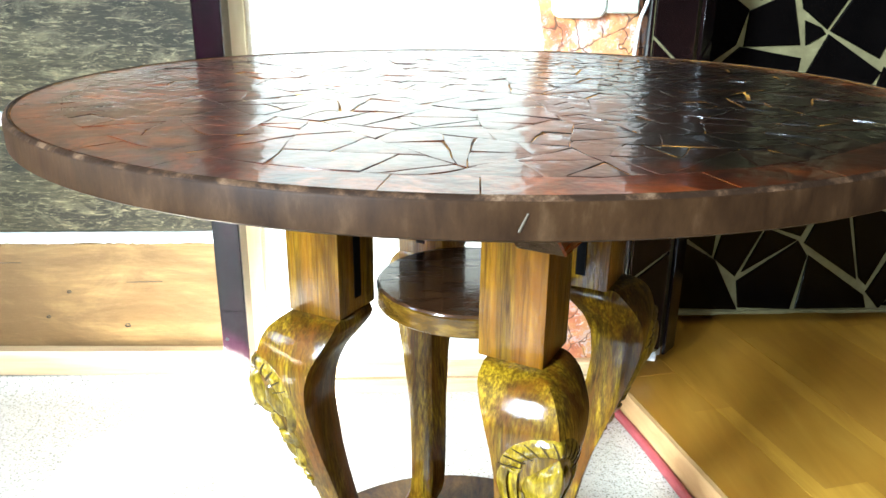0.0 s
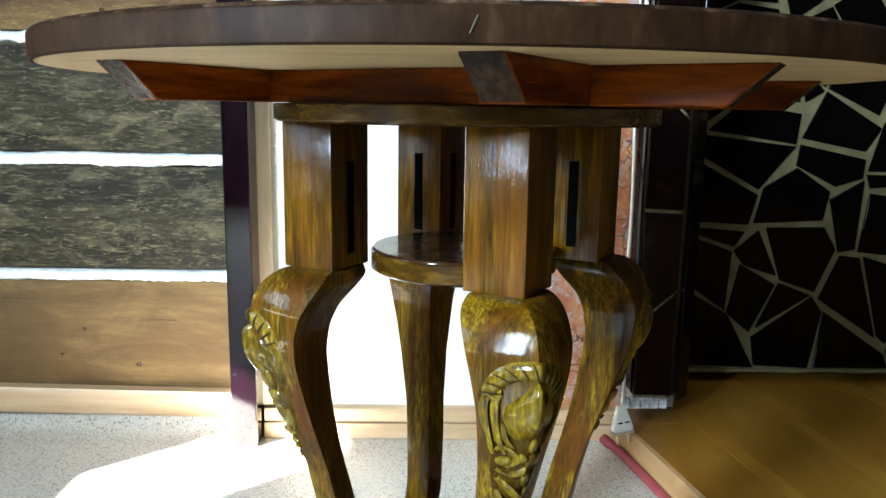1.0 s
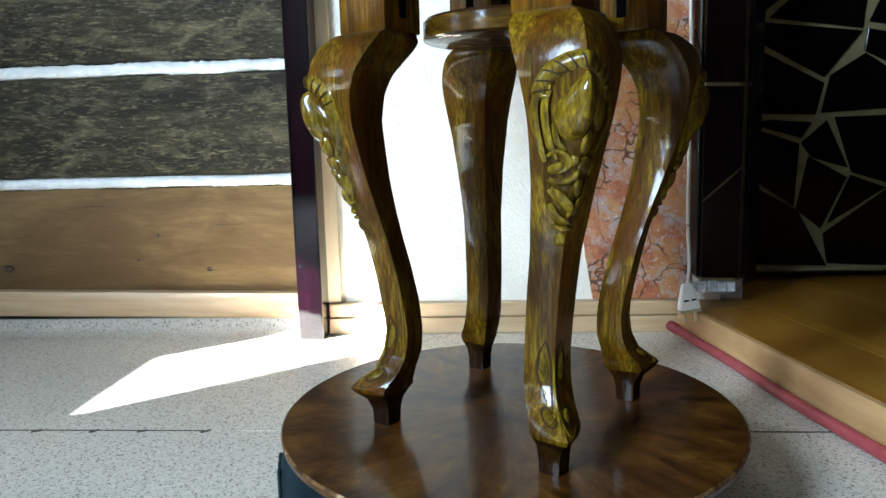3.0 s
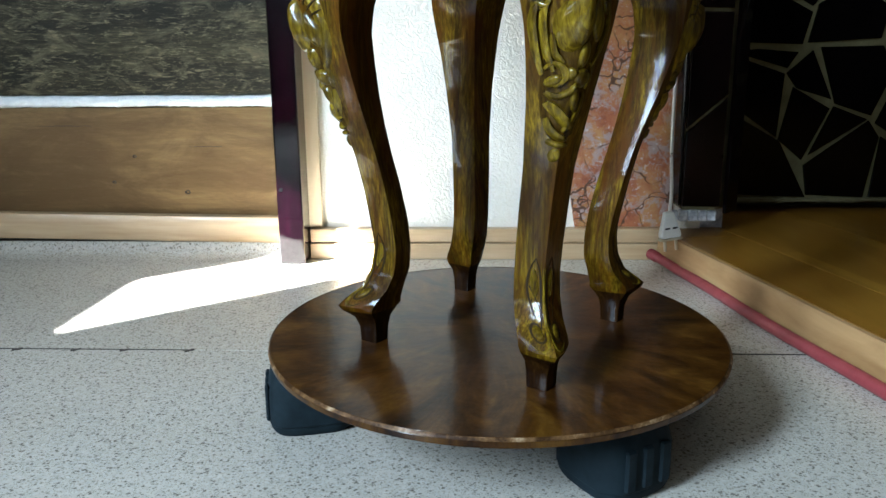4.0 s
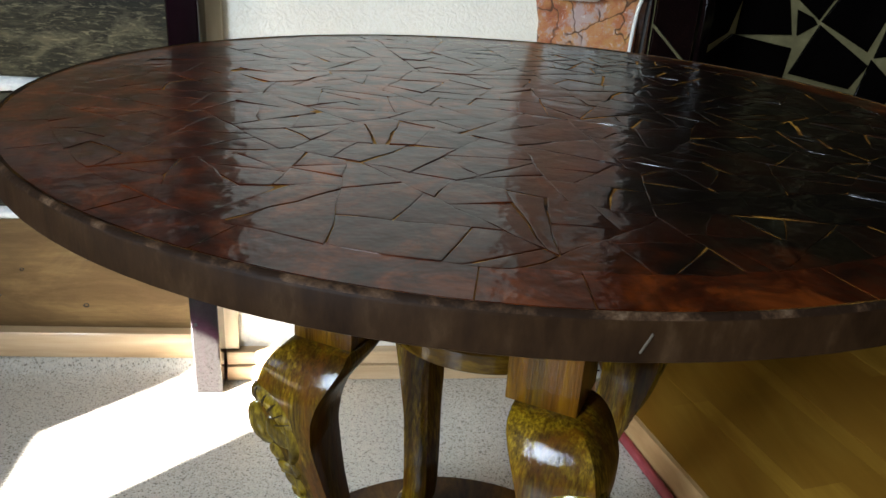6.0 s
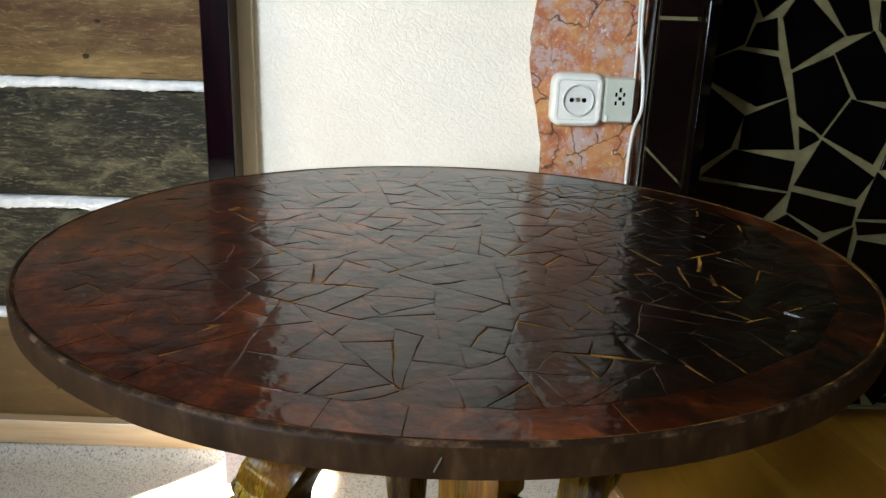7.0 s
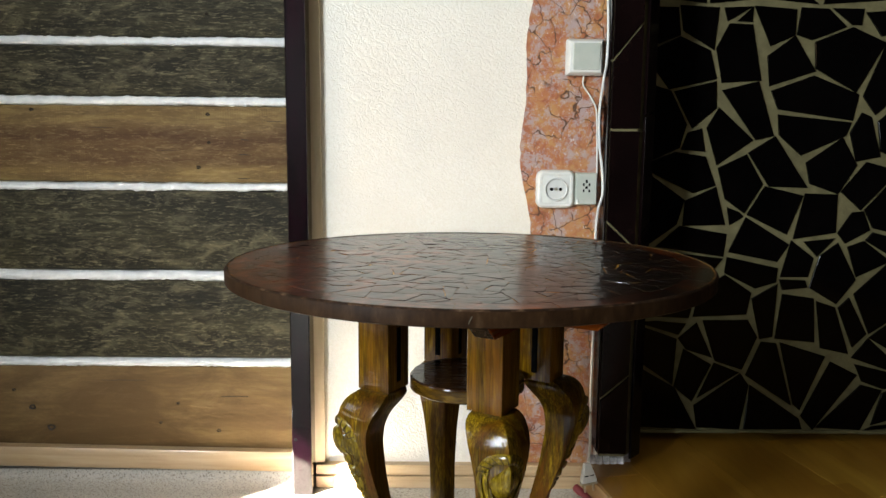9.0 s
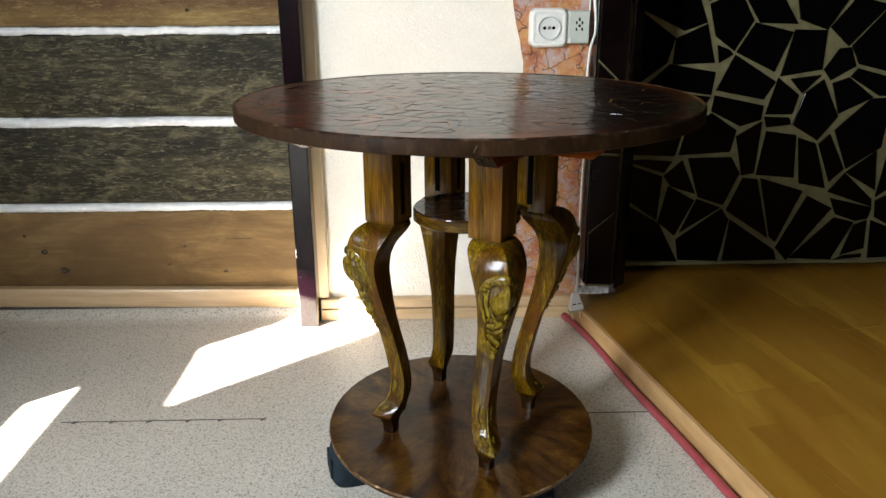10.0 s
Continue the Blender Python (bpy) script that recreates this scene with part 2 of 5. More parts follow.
w.colour(w.mix(1.0, c, mottle, "MULTIPLY"))
M["lino"] = w.m

w = Mat("dark_seam", rough=0.8)
w.colour((0.05, 0.04, 0.03))
M["seam"] = w.m


def weathered(name, cols, dirt, fleck, scale=70.0, torn_amount=0.6, heart=None):
    """Old sawn boards: streaks along x, pale torn fibres, blotches."""
    w = Mat(name, rough=0.75)
    w.b.inputs["Specular IOR Level"].default_value = 0.3
    v = w.shifted(w.coords((0.10, 1, 1)), 7.0)
    b = w.shifted(w.coords((0.45, 1, 1.2)), 7.0)
    fine = w.noise(v, scale * 2.4, 7.0, 0.75, 0.5)
    broad = w.noise(b, 11.0, 5.0, 0.65, 0.8)
    torn = w.noise(w.shifted(w.coords((0.20, 1, 1)), 3.0), 230.0, 5.0, 0.75, 0.6)
    worn = w.noise(w.shifted(w.coords((0.4, 1, 1)), 5.0), 34.0, 6.0, 0.75, 0.6)
    c = w.ramp(fine, (0.3, cols[0]), (0.52, cols[1]), (0.72, cols[2]))
    c = w.mix(w.ramp(broad, (0.40, 0.0), (0.62, 0.85)), c, dirt)
    if heart:
        level = w.t.nodes.new("ShaderNodeSeparateXYZ")
        w.link(w.coords(), level.inputs[0])
        band = w.mix(0.06, level.outputs[2], w.noise(w.coords((1, 1, 3)), 3.5, 5.0, 0.6))
        c = w.mix(w.ramp(band, (0.690, 0.0), (0.706, 0.75), (0.735, 0.5), (0.752, 0.9), (0.764, 0.7), (0.782, 0.0)), c, heart)
        saw = w.wave(w.coords((1, 1, 0.05)), 60.0, 2.0, 2.0, "X", 1.5)
        there = w.mix(w.ramp(w.noise(w.coords((1, 1, 0.3)), 7.0, 2.0), (0.50, 0.0), (0.60, 0.45)), (0.0, 0.0, 0.0), saw)
        c = w.mix(there, c, dirt)
    c = w.mix(w.ramp(worn, (0.50, 0.0), (0.66, torn_amount * 0.55)), c, fleck)
    c = w.mix(w.ramp(torn, (0.54, 0.0), (0.66, torn_amount)), c, fleck)
    w.colour(c)
    w.bump(w.mix(0.4, fine, torn), 0.6, 0.003)
    return w.m


M["board_dark"] = weathered("grey_weathered_board", ((0.008, 0.0065, 0.003), (0.029, 0.0245, 0.011), (0.086, 0.074, 0.036)), (0.009, 0.0075, 0.004), (0.22, 0.19, 0.105), 70.0, 0.66)
M["board_brown"] = weathered("brown_old_board", ((0.12, 0.068, 0.022), (0.19, 0.116, 0.042), (0.25, 0.165, 0.070)), (0.10, 0.055, 0.018), (0.24, 0.15, 0.07), 20.0, 0.15)
M["board_mixed"] = weathered("streaked_brown_board", ((0.085, 0.047, 0.016), (0.19, 0.122, 0.042), (0.31, 0.22, 0.085)), (0.105, 0.062, 0.022), (0.36, 0.26, 0.12), 26.0, 0.40, (0.058, 0.022, 0.008))

w = Mat("white_caulk", rough=0.55)
v = w.coords((1, 1, 1))
w.colour(w.ramp(w.noise(v, 60.0, 4.0), (0.3, (0.68, 0.69, 0.68)), (0.7, (0.82, 0.83, 0.82))))
w.bump(w.mix(0.5, w.noise(v, 140.0, 4.0), w.noise(w.coords((0.3, 1, 1)), 120.0, 4.0, 0.7)), 0.9, 0.006)
M["caulk"] = w.m

w = Mat("pine", rough=0.4, coat=0.2)
v = w.coords((0.06, 1, 1))
n1 = w.noise(v, 70.0, 4.0, 0.6, 0.4)
w.colour(w.ramp(n1, (0.3, (0.42, 0.27, 0.13)), (0.6, (0.54, 0.38, 0.21)), (0.85, (0.61, 0.46, 0.28))))
w.bump(n1, 0.15, 0.001)
M["pine"] = w.m

w = Mat("pine_edge", rough=0.6)
v = w.coords((1, 0.08, 1))
n1 = w.noise(v, 40.0, 4.0, 0.6, 0.6)
w.colour(w.ramp(n1, (0.3, (0.34, 0.185, 0.065)), (0.6, (0.46, 0.28, 0.115)), (0.85, (0.55, 0.37, 0.175))))
M["pine_edge"] = w.m

w = Mat("embossed_wallpaper", rough=0.36)
v = w.coords((1, 1, 1))
swirl = w.wave(v, 30.0, 14.0, 2.0, "DIAGONAL", 2.2)
leaf = w.noise(v, 80.0, 3.0, 0.6, 4.5)
curl = w.noise(v, 34.0, 2.0, 0.5, 5.0)
emboss = w.mix(0.5, w.mix(0.45, swirl, curl), leaf)
paper = w.ramp(w.noise(v, 5.0, 3.0), (0.3, (0.80, 0.745, 0.63)), (0.7, (0.86, 0.81, 0.70)))
w.colour(w.mix(w.ramp(leaf, (0.42, 0.35), (0.56, 0.0)), paper, (0.70, 0.62, 0.46)))
w.bump(emboss, 0.5, 0.003)
M["wallpaper"] = w.m

w = Mat("cream_jamb", rough=0.5)
w.colour(w.ramp(w.noise(w.coords((1, 1, 0.1)), 60.0, 4.0), (0.3, (0.58, 0.45, 0.27)), (0.7, (0.70, 0.58, 0.39))))
M["jamb"] = w.m

w = Mat("stone_wallpaper", rough=0.6)
v = w.coords((1, 1, 1))
n1 = w.noise(v, 30.0, 7.0, 0.75, 0.4)
n2 = w.noise(w.coords((1, 1, 1), (0.3, 0.5, 0.2)), 27.0, 9.0, 0.84, 0.2)
c = w.ramp(n1, (0.28, (0.20, 0.055, 0.022)), (0.45, (0.38, 0.12, 0.045)), (0.58, (0.44, 0.20, 0.07)), (0.75, (0.50, 0.27, 0.13)))
ochre = w.noise(w.coords((1, 1, 1), (0.4, 0.2, 0.7)), 20.0, 6.0, 0.7, 0.4)
c = w.mix(w.ramp(ochre, (0.52, 0.0), (0.64, 0.6)), c, (0.46, 0.26, 0.07))
c = w.mix(w.ramp(n2, (0.50, 0.0), (0.56, 0.75)), c, (0.40, 0.34, 0.33))
speck = w.noise(v, 120.0, 5.0, 0.75)
c = w.mix(w.ramp(speck, (0.60, 0.0), (0.65, 0.7)), c, (0.62, 0.56, 0.52))
wv = w.t.nodes.new("ShaderNodeVectorMath")
wv.operation = "ADD"
wn = w.t.nodes.new("ShaderNodeTexNoise")
wn.inputs["Scale"].default_value = 30.0
wsc = w.t.nodes.new("ShaderNodeVectorMath")
wsc.operation = "SCALE"
wsc.inputs["Scale"].default_value = 0.05
w.link(v, wn.inputs["Vector"])
w.link(wn.outputs[1], wsc.inputs[0])
w.link(v, wv.inputs[0])
w.link(wsc.outputs[0], wv.inputs[1])
crack = w.voronoi(wv.outputs[0], 19.0, "DISTANCE_TO_EDGE")
gate = w.noise(v, 14.0, 2.0)
thin = w.ramp(crack, (0.0, 1.0), (0.014, 0.9), (0.030, 0.0))
line = w.mix(w.ramp(gate, (0.42, 0.0), (0.50, 1.0)), (0.0, 0.0, 0.0), thin)
c = w.mix(line, c, (0.085, 0.034, 0.010))
w.colour(c)
w.bump(w.mix(0.5, n1, w.ramp(crack, (0.0, 0.0), (0.06, 1.0))), 0.3, 0.003)
M["stone"] = w.m

w = Mat("black_glazed_tile", rough=0.1)
w.b.inputs["Specular IOR Level"].default_value = 0.1
v = w.shifted(w.coords(), 5.0)
w.colour(w.ramp(w.noise(v, 9.0, 3.0), (0.3, (0.0006, 0.0005, 0.0005)), (0.7, (0.0014, 0.0011, 0.001))))
w.bump(w.noise(v, 14.0, 2.0), 0.1, 0.002)
M["tile"] = w.m

w = Mat("brown_black_glazed_tile", rough=0.12)
w.b.inputs["Specular IOR Level"].default_value = 0.1
v = w.shifted(w.coords(), 5.0)
w.colour(w.ramp(w.noise(v, 12.0, 3.0), (0.3, (0.0022, 0.001, 0.001)), (0.7, (0.005, 0.0022, 0.002))))
w.bump(w.noise(v, 20.0, 2.0), 0.1, 0.002)
M["tile_brown"] = w.m

w = Mat("tile_grout", rough=0.8)
v = w.coords((1, 1, 1))
w.colour(w.ramp(w.noise(v, 25.0, 4.0, 0.65), (0.25, (0.072, 0.060, 0.022)), (0.6, (0.130, 0.112, 0.047)), (0.85, (0.21, 0.185, 0.095))))
w.bump(w.noise(v, 160.0, 3.0), 0.4, 0.002)
M["grout"] = w.m

w = Mat("old_mortar", rough=0.85)
w.colour(w.ramp(w.noise(w.coords(), 90.0, 4.0), (0.35, (0.30, 0.30, 0.31)), (0.65, (0.70, 0.70, 0.70))))
M["mortar"] = w.m

w = Mat("laminate", rough=0.3, coat=0.1)
v = w.shifted(w.coords((1.0, 0.16, 1)), 6.0)
n1 = w.noise(v, 26.0, 4.0, 0.6, 0.6)
n2 = w.noise(w.shifted(w.coords((1, 0.6, 1)), 6.0), 6.0, 3.0)
c = w.ramp(n1, (0.25, (0.27, 0.130, 0.012)), (0.55, (0.41, 0.222, 0.026)), (0.8, (0.51, 0.31, 0.048)))
c = w.mix(w.ramp(w.random(), (0.0, 0.0), (1.0, 0.65)), c, (0.20, 0.088, 0.008))
strip = w.t.nodes.new("ShaderNodeTexBrick")
strip.inputs["Scale"].default_value = 1.0
strip.inputs["Mortar Size"].default_value = 0.0
strip.inputs["Brick Width"].default_value = 0.42
strip.inputs["Row Height"].default_value = 0.0655
strip.inputs["Color1"].default_value = (0.0, 0.0, 0.0, 1.0)
strip.inputs["Color2"].default_value = (1.0, 1.0, 1.0, 1.0)
w.link(w.coords((1, 1, 1), (0, 0, radians(78.7))), strip.inputs[0])
c = w.mix(w.mix(0.75, (0.0, 0.0, 0.0), strip.outputs[0]), c, (0.21, 0.088, 0.008))
c = w.mix(w.ramp(n2, (0.4, 0.0), (0.7, 0.5)), c, (0.27, 0.115, 0.014))
w.colour(c)
M["laminate"] = w.m

w = Mat("red_hose", rough=0.45)
w.colour(w.ramp(w.noise(w.coords(), 60.0), (0.3, (0.24, 0.034, 0.038)), (0.7, (0.31, 0.052, 0.056))))
M["red"] = w.m
w = Mat("white_plastic", rough=0.35)
w.colour(w.ramp(w.noise(w.coords(), 40.0), (0.3, (0.66, 0.66, 0.60)), (0.7, (0.72, 0.72, 0.66))))
M["white"] = w.m
w = Mat("greyed_plastic", rough=0.45)
w.colour(w.ramp(w.noise(w.coords(), 40.0), (0.3, (0.58, 0.58, 0.54)), (0.7, (0.64, 0.64, 0.59))))
M["socket_well"] = w.m
w = Mat("greenish_plastic", rough=0.4)
w.colour(w.ramp(w.noise(w.coords(), 40.0), (0.3, (0.42, 0.45, 0.38)), (0.7, (0.48, 0.50, 0.43))))
M["green"] = w.m
w = Mat("yellowed_plastic", rough=0.5)
w.colour(w.ramp(w.noise(w.coords(), 90.0), (0.3, (0.30, 0.25, 0.15)), (0.7, (0.46, 0.41, 0.28))))
M["worn_plastic"] = w.m
w = Mat("socket_hole", rough=0.9)
w.b.inputs["Specular IOR Level"].default_value = 0.0
w.colour((0.004, 0.004, 0.004))
M["hole"] = w.m
w = Mat("brass_pin", rough=0.3, metal=1.0)
w.colour((0.62, 0.55, 0.42))
M["pin"] = w.m
w = Mat("blue_black_rubber", rough=0.8)
w.b.inputs["Specular IOR Level"].default_value = 0.2
v = w.coords()
w.colour(w.ramp(w.noise(v, 70.0, 4.0), (0.3, (0.004, 0.009, 0.012)), (0.7, (0.010, 0.019, 0.024))))
w.bump(w.noise(v, 250.0), 0.3, 0.001)
M["rubber"] = w.m
w = Mat("plaster", rough=0.8)
w.colour(w.ramp(w.noise(w.coords(), 6.0), (0.3, (0.30, 0.27, 0.23)), (0.7, (0.36, 0.33, 0.28))))
M["plaster"] = w.m
w = Mat("dark_unseen_wall", rough=0.6)
w.colour(w.ramp(w.noise(w.coords((1, 1, 0.1)), 30.0), (0.3, (0.014, 0.009, 0.006)), (0.7, (0.030, 0.020, 0.013))))
M["dark_wall"] = w.m
w = Mat("window_paint", rough=0.5)
w.colour(w.ramp(w.noise(w.coords(), 12.0), (0.3, (0.62, 0.60, 0.56)), (0.7, (0.70, 0.69, 0.66))))
M["paint"] = w.m
w = Mat("dull_scuff", rough=0.7)
w.b.inputs["Specular IOR Level"].default_value = 0.1
w.colour((0.06, 0.047, 0.033))
M["scuff"] = w.m
# Colour of the shade in carved lines, laid on as raised strips.
w = Mat("groove_shade", rough=0.6)
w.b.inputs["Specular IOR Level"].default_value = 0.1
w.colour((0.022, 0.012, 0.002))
M["shade_line"] = w.m
w = Mat("dark_knot", rough=0.7)
w.colour((0.03, 0.018, 0.01))
M["knot"] = w.m


# Helpers that make meshes
def finish(bm, smooth=None):
    """Turns normals outwards, and shades smooth where edges meet under `smooth` degrees."""
    bmesh.ops.recalc_face_normals(bm, faces=bm.faces)
    if smooth:
        for f in bm.faces:
            f.smooth = True
        for e in bm.edges:
            if len(e.link_faces) == 2 and e.calc_face_angle(0) > radians(smooth):
                e.smooth = False
    return bm


def part(name, bm, material, parent=None, label="", smooth=None):
    """Links a bmesh as one mesh object, under a thing or a part where one is given."""
    finish(bm, smooth)
    me = bpy.data.meshes.new(name)
    bm.to_mesh(me)
    bm.free()
    me.materials.append(M[material])
    ob = new(name, me)
    ob.parent = parent
    if label:
        tagged(ob, label)
    return ob


def empty(name, at, label, category, group="", kind=""):
    ob = new(name)
    ob.location = at
    ob.empty_display_size = 0.05
    return tagged(ob, label, category, group, kind)


def box(bm, lo, hi, bevel=0.0, segs=2):
    made = bmesh.ops.create_cube(bm, size=1.0)["verts"]
    for v in made:
        v.co = Vector([lo[i] + (v.co[i] + 0.5) * (hi[i] - lo[i]) for i in range(3)])
    if bevel:
        edges = list({e for v in made for e in v.link_edges})
        bmesh.ops.bevel(bm, geom=edges, offset=bevel, segments=segs, affect="EDGES", profile=0.5)
    return bm


def boxed(lo, hi, bevel=0.0, segs=2):
    return box(bmesh.new(), lo, hi, bevel, segs)


def lathe(rows, n=64, hoop=False):
    """A solid of revolution about z from (radius, height) rows; a hoop closes upon itself, open in the middle."""
    bm = bmesh.new()
    rings = [[bm.verts.new((r * math.cos(2 * math.pi * i / n), r * math.sin(2 * math.pi * i / n), z)) for i in range(n)] for r, z in rows]
    for a, b in zip(rings, rings[1:] + (rings[:1] if hoop else [])):
        for i in range(n):
            bm.faces.new((a[i], a[(i + 1) % n], b[(i + 1) % n], b[i]))
    if not hoop:
        bm.faces.new(rings[0])
        bm.faces.new(rings[-1])
    return bm


def tube(points, radius, n=10, bm=None):
    """A round tube along points; radius may be a list."""
    bm = bm or bmesh.new()
    pts = [Vector(p) for p in points]
    radii = radius if isinstance(radius, (list, tuple)) else [radius] * len(pts)
    rings = []
    for i, p in enumerate(pts):
        d = (pts[min(i + 1, len(pts) - 1)] - pts[max(i - 1, 0)]).normalized()
        side = d.cross(Vector((0, 0, 1)) if abs(d.z) < 0.9 else Vector((0, 1, 0))).normalized()
        up = side.cross(d)
        rings.append([bm.verts.new(p + radii[i] * (math.cos(2 * math.pi * k / n) * side + math.sin(2 * math.pi * k / n) * up)) for k in range(n)])
    for a, b in zip(rings, rings[1:]):
        for k in range(n):
            bm.faces.new((a[k], a[(k + 1) % n], b[(k + 1) % n], b[k]))
    bm.faces.new(rings[0])
    bm.faces.new(rings[-1])
    return bm


def smooth_line(points, per=8):
    """A Catmull-Rom line through the points."""
    p = [Vector(q) for q in points]
    p = [2 * p[0] - p[1]] + p + [2 * p[-1] - p[-2]]
    out = []
    for i in range(1, len(p) - 2):
        for k in range(per):
            t = k / per
            out.append(0.5 * (2 * p[i] + (p[i + 1] - p[i - 1]) * t + (2 * p[i - 1] - 5 * p[i] + 4 * p[i + 1] - p[i + 2]) * t * t + (3 * p[i] - p[i - 1] - 3 * p[i + 1] + p[i + 2]) * t ** 3))
    out.append(p[-2])
    return out


def prism(bm, outline, base, top, chamfer=0.0, lift=None):
    """A flat piece: the outline (x, y pairs) between two heights, with a chamfered upper edge."""
    n = len(outline)
    cx, cy = sum(p[0] for p in outline) / n, sum(p[1] for p in outline) / n
    low = [bm.verts.new((x, y, base)) for x, y in outline]
    mid = [bm.verts.new((x, y, top - chamfer)) for x, y in outline]
    rings = [low, mid]
    if chamfer:
        up = []
        for x, y in outline:
            d = math.hypot(x - cx, y - cy) or 1.0
            k = 1 - min(0.5, 1.3 * chamfer / d)
            up.append(bm.verts.new((cx + (x - cx) * k, cy + (y - cy) * k, top)))
        rings.append(up)
    if lift:
        for v in rings[-1]:
            v.co.z += lift(v.co.x, v.co.y)
    for a, b in zip(rings, rings[1:]):
        for i in range(n):
            bm.faces.new((a[i], a[(i + 1) % n], b[(i + 1) % n], b[i]))
    bm.faces.new(rings[-1])
    bm.faces.new(low[::-1])
    return bm


def clipped(poly, nx, ny, c):
    """The part of a polygon where nx * x + ny * y <= c."""
    out = []
    for i, p in enumerate(poly):
        q = poly[(i + 1) % len(poly)]
        a, b = nx * p[0] + ny * p[1] - c, nx * q[0] + ny * q[1] - c
        if a <= 0:
            out.append(p)
        if a * b < 0:
            t = a / (a - b)
            out.append((p[0] + (q[0] - p[0]) * t, p[1] + (q[1] - p[1]) * t))
    return out


def tidy(poly, least):
    """Drops corners that lie closer together than `least`."""
    out = []
    for p in poly:
        if not out or math.hypot(p[0] - out[-1][0], p[1] - out[-1][1]) > least:
            out.append(p)
    if len(out) > 1 and math.hypot(out[0][0] - out[-1][0], out[0][1] - out[-1][1]) < least:
        out.pop()
    return out


def broken_pieces(sites, outline, gap, uneven, rng):
    """Crazy paving: one cell for each (x, y, weight) inside the outline, each side drawn in by half a joint and leant a little."""
    cells = []
    for i, (x, y, wt) in enumerate(sites):
        poly = list(outline)
        for j, (u, v, wo) in enumerate(sites):
            if i != j and len(poly) >= 3:
                poly = clipped(poly, u - x, v - y, (u * u + v * v - wo - x * x - y * y + wt) / 2)
        poly = tidy(poly, gap * 0.3)
        if len(poly) < 3:
            cells.append(None)
            continue
        turn = sum(p[0] * q[1] - q[0] * p[1] for p, q in zip(poly, poly[1:] + poly[:1]))
        cell = list(poly)
        for p, q in zip(poly, poly[1:] + poly[:1]):
            dx, dy = q[0] - p[0], q[1] - p[1]
            d = math.hypot(dx, dy)
            sign = 1.0 if turn > 0 else -1.0
            nx, ny = sign * dy / d, -sign * dx / d
            half = gap * rng.uniform(0.3, 1.5) / 2
            lean = uneven * rng.uniform(-1, 1)
            rx, ry = nx * math.cos(lean) - ny * math.sin(lean), nx * math.sin(lean) + ny * math.cos(lean)
            mx, my = (p[0] + q[0]) / 2 - nx * half, (p[1] + q[1]) / 2 - ny * half
            if len(cell) >= 3:
                cell = clipped(cell, rx, ry, rx * mx + ry * my)
        cell = tidy(cell, gap * 0.5)
        cells.append(cell if len(cell) >= 3 else None)
    return cells


def sharpened(poly, most):
    """Cuts away the corners that cost least, until a broken shard with few corners is left."""
    poly = list(poly)
    whole = area(poly)
    while len(poly) > 3:
        losses = []
        for i, p in enumerate(poly):
            a, b = poly[i - 1], poly[(i + 1) % len(poly)]
            losses.append((area([a, p, b]), i))
        loss, i = min(losses)
        if loss > (most if len(poly) > 4 else most * 0.55) * whole:
            break
        poly.pop(i)
    return poly


def area(poly):
    return 0.5 * abs(sum(p[0] * q[1] - q[0] * p[1] for p, q in zip(poly, poly[1:] + poly[:1])))


def wobbly(x0, x1, z0, z1, front, depth, rough, seed, step=0.012, bulge=0.0):
    """A long board in the x-z plane whose front edges wander: front at y = front, going back by depth."""
    bm = bmesh.new()
    n = max(2, int((x1 - x0) / step))
    rows = []
    for i in range(n + 1):
        x = x0 + (x1 - x0) * i / n
        a = rough * (noise.noise((x * 9, seed, 0)) + 0.7 * noise.noise((x * 40, seed, 3)) + 0.8 * noise.noise((x * 130, seed, 6)))
        b = rough * (noise.noise((x * 9, seed, 10)) + 0.7 * noise.noise((x * 40, seed, 13)) + 0.8 * noise.noise((x * 130, seed, 16)))
        w0, w1 = z0 + a, z1 + b
        f = front + 0.0015 * noise.noise((x * 5, seed, 20))
        soft = min(0.004, (w1 - w0) * 0.2)
        prof = [(front + depth, w0), (f + soft * 0.6, w0), (f - bulge * 0.5, w0 + soft), (f - bulge, (w0 + w1) / 2), (f - bulge * 0.5, w1 - soft), (f + soft * 0.6, w1), (front + depth, w1)]
        rows.append([bm.verts.new((x, y, z)) for y, z in prof])
    m = len(rows[0])
    for a, b in zip(rows, rows[1:]):
        for k in range(m):
            bm.faces.new((a[k], b[k], b[(k + 1) % m], a[(k + 1) % m]))
    bm.faces.new(rows[0])
    bm.faces.new(rows[-1][::-1])
    return bm


# ---------------------------------------------------------------- the room
SEAM_Y = 0.935
BOARD_Y, PAPER_Y, MOSAIC_Y = 1.43, 1.39, 1.522
STEP_Z = 0.050
HEIGHT = 2.4


def step_edge(y):
    """x of the raised floor's edge."""
    return 0.648 + 0.200 * (1.1 - y)


floor = tagged(part("floor", boxed((WALL_X - 0.14, SEAM_Y + 0.0009, -0.03), (2.3, 1.62, 0.0), 0.0004, 1), "lino"), "beige linoleum floor with dark flecks, seamed across the room", "floor", kind="structure")
part("floor_sheet", boxed((WALL_X - 0.14, ROOM_Y, -0.03), (2.3, SEAM_Y - 0.0009, -0.0002), 0.0004, 1), "lino", floor)
part("floor_bed", boxed((WALL_X - 0.14, ROOM_Y, -0.08), (2.3, 1.62, -0.032)), "seam", floor)
part("seam_gap", boxed((0.20, SEAM_Y - 0.0011, -0.0005), (0.76, SEAM_Y + 0.0011, 0.0004)), "seam", floor)
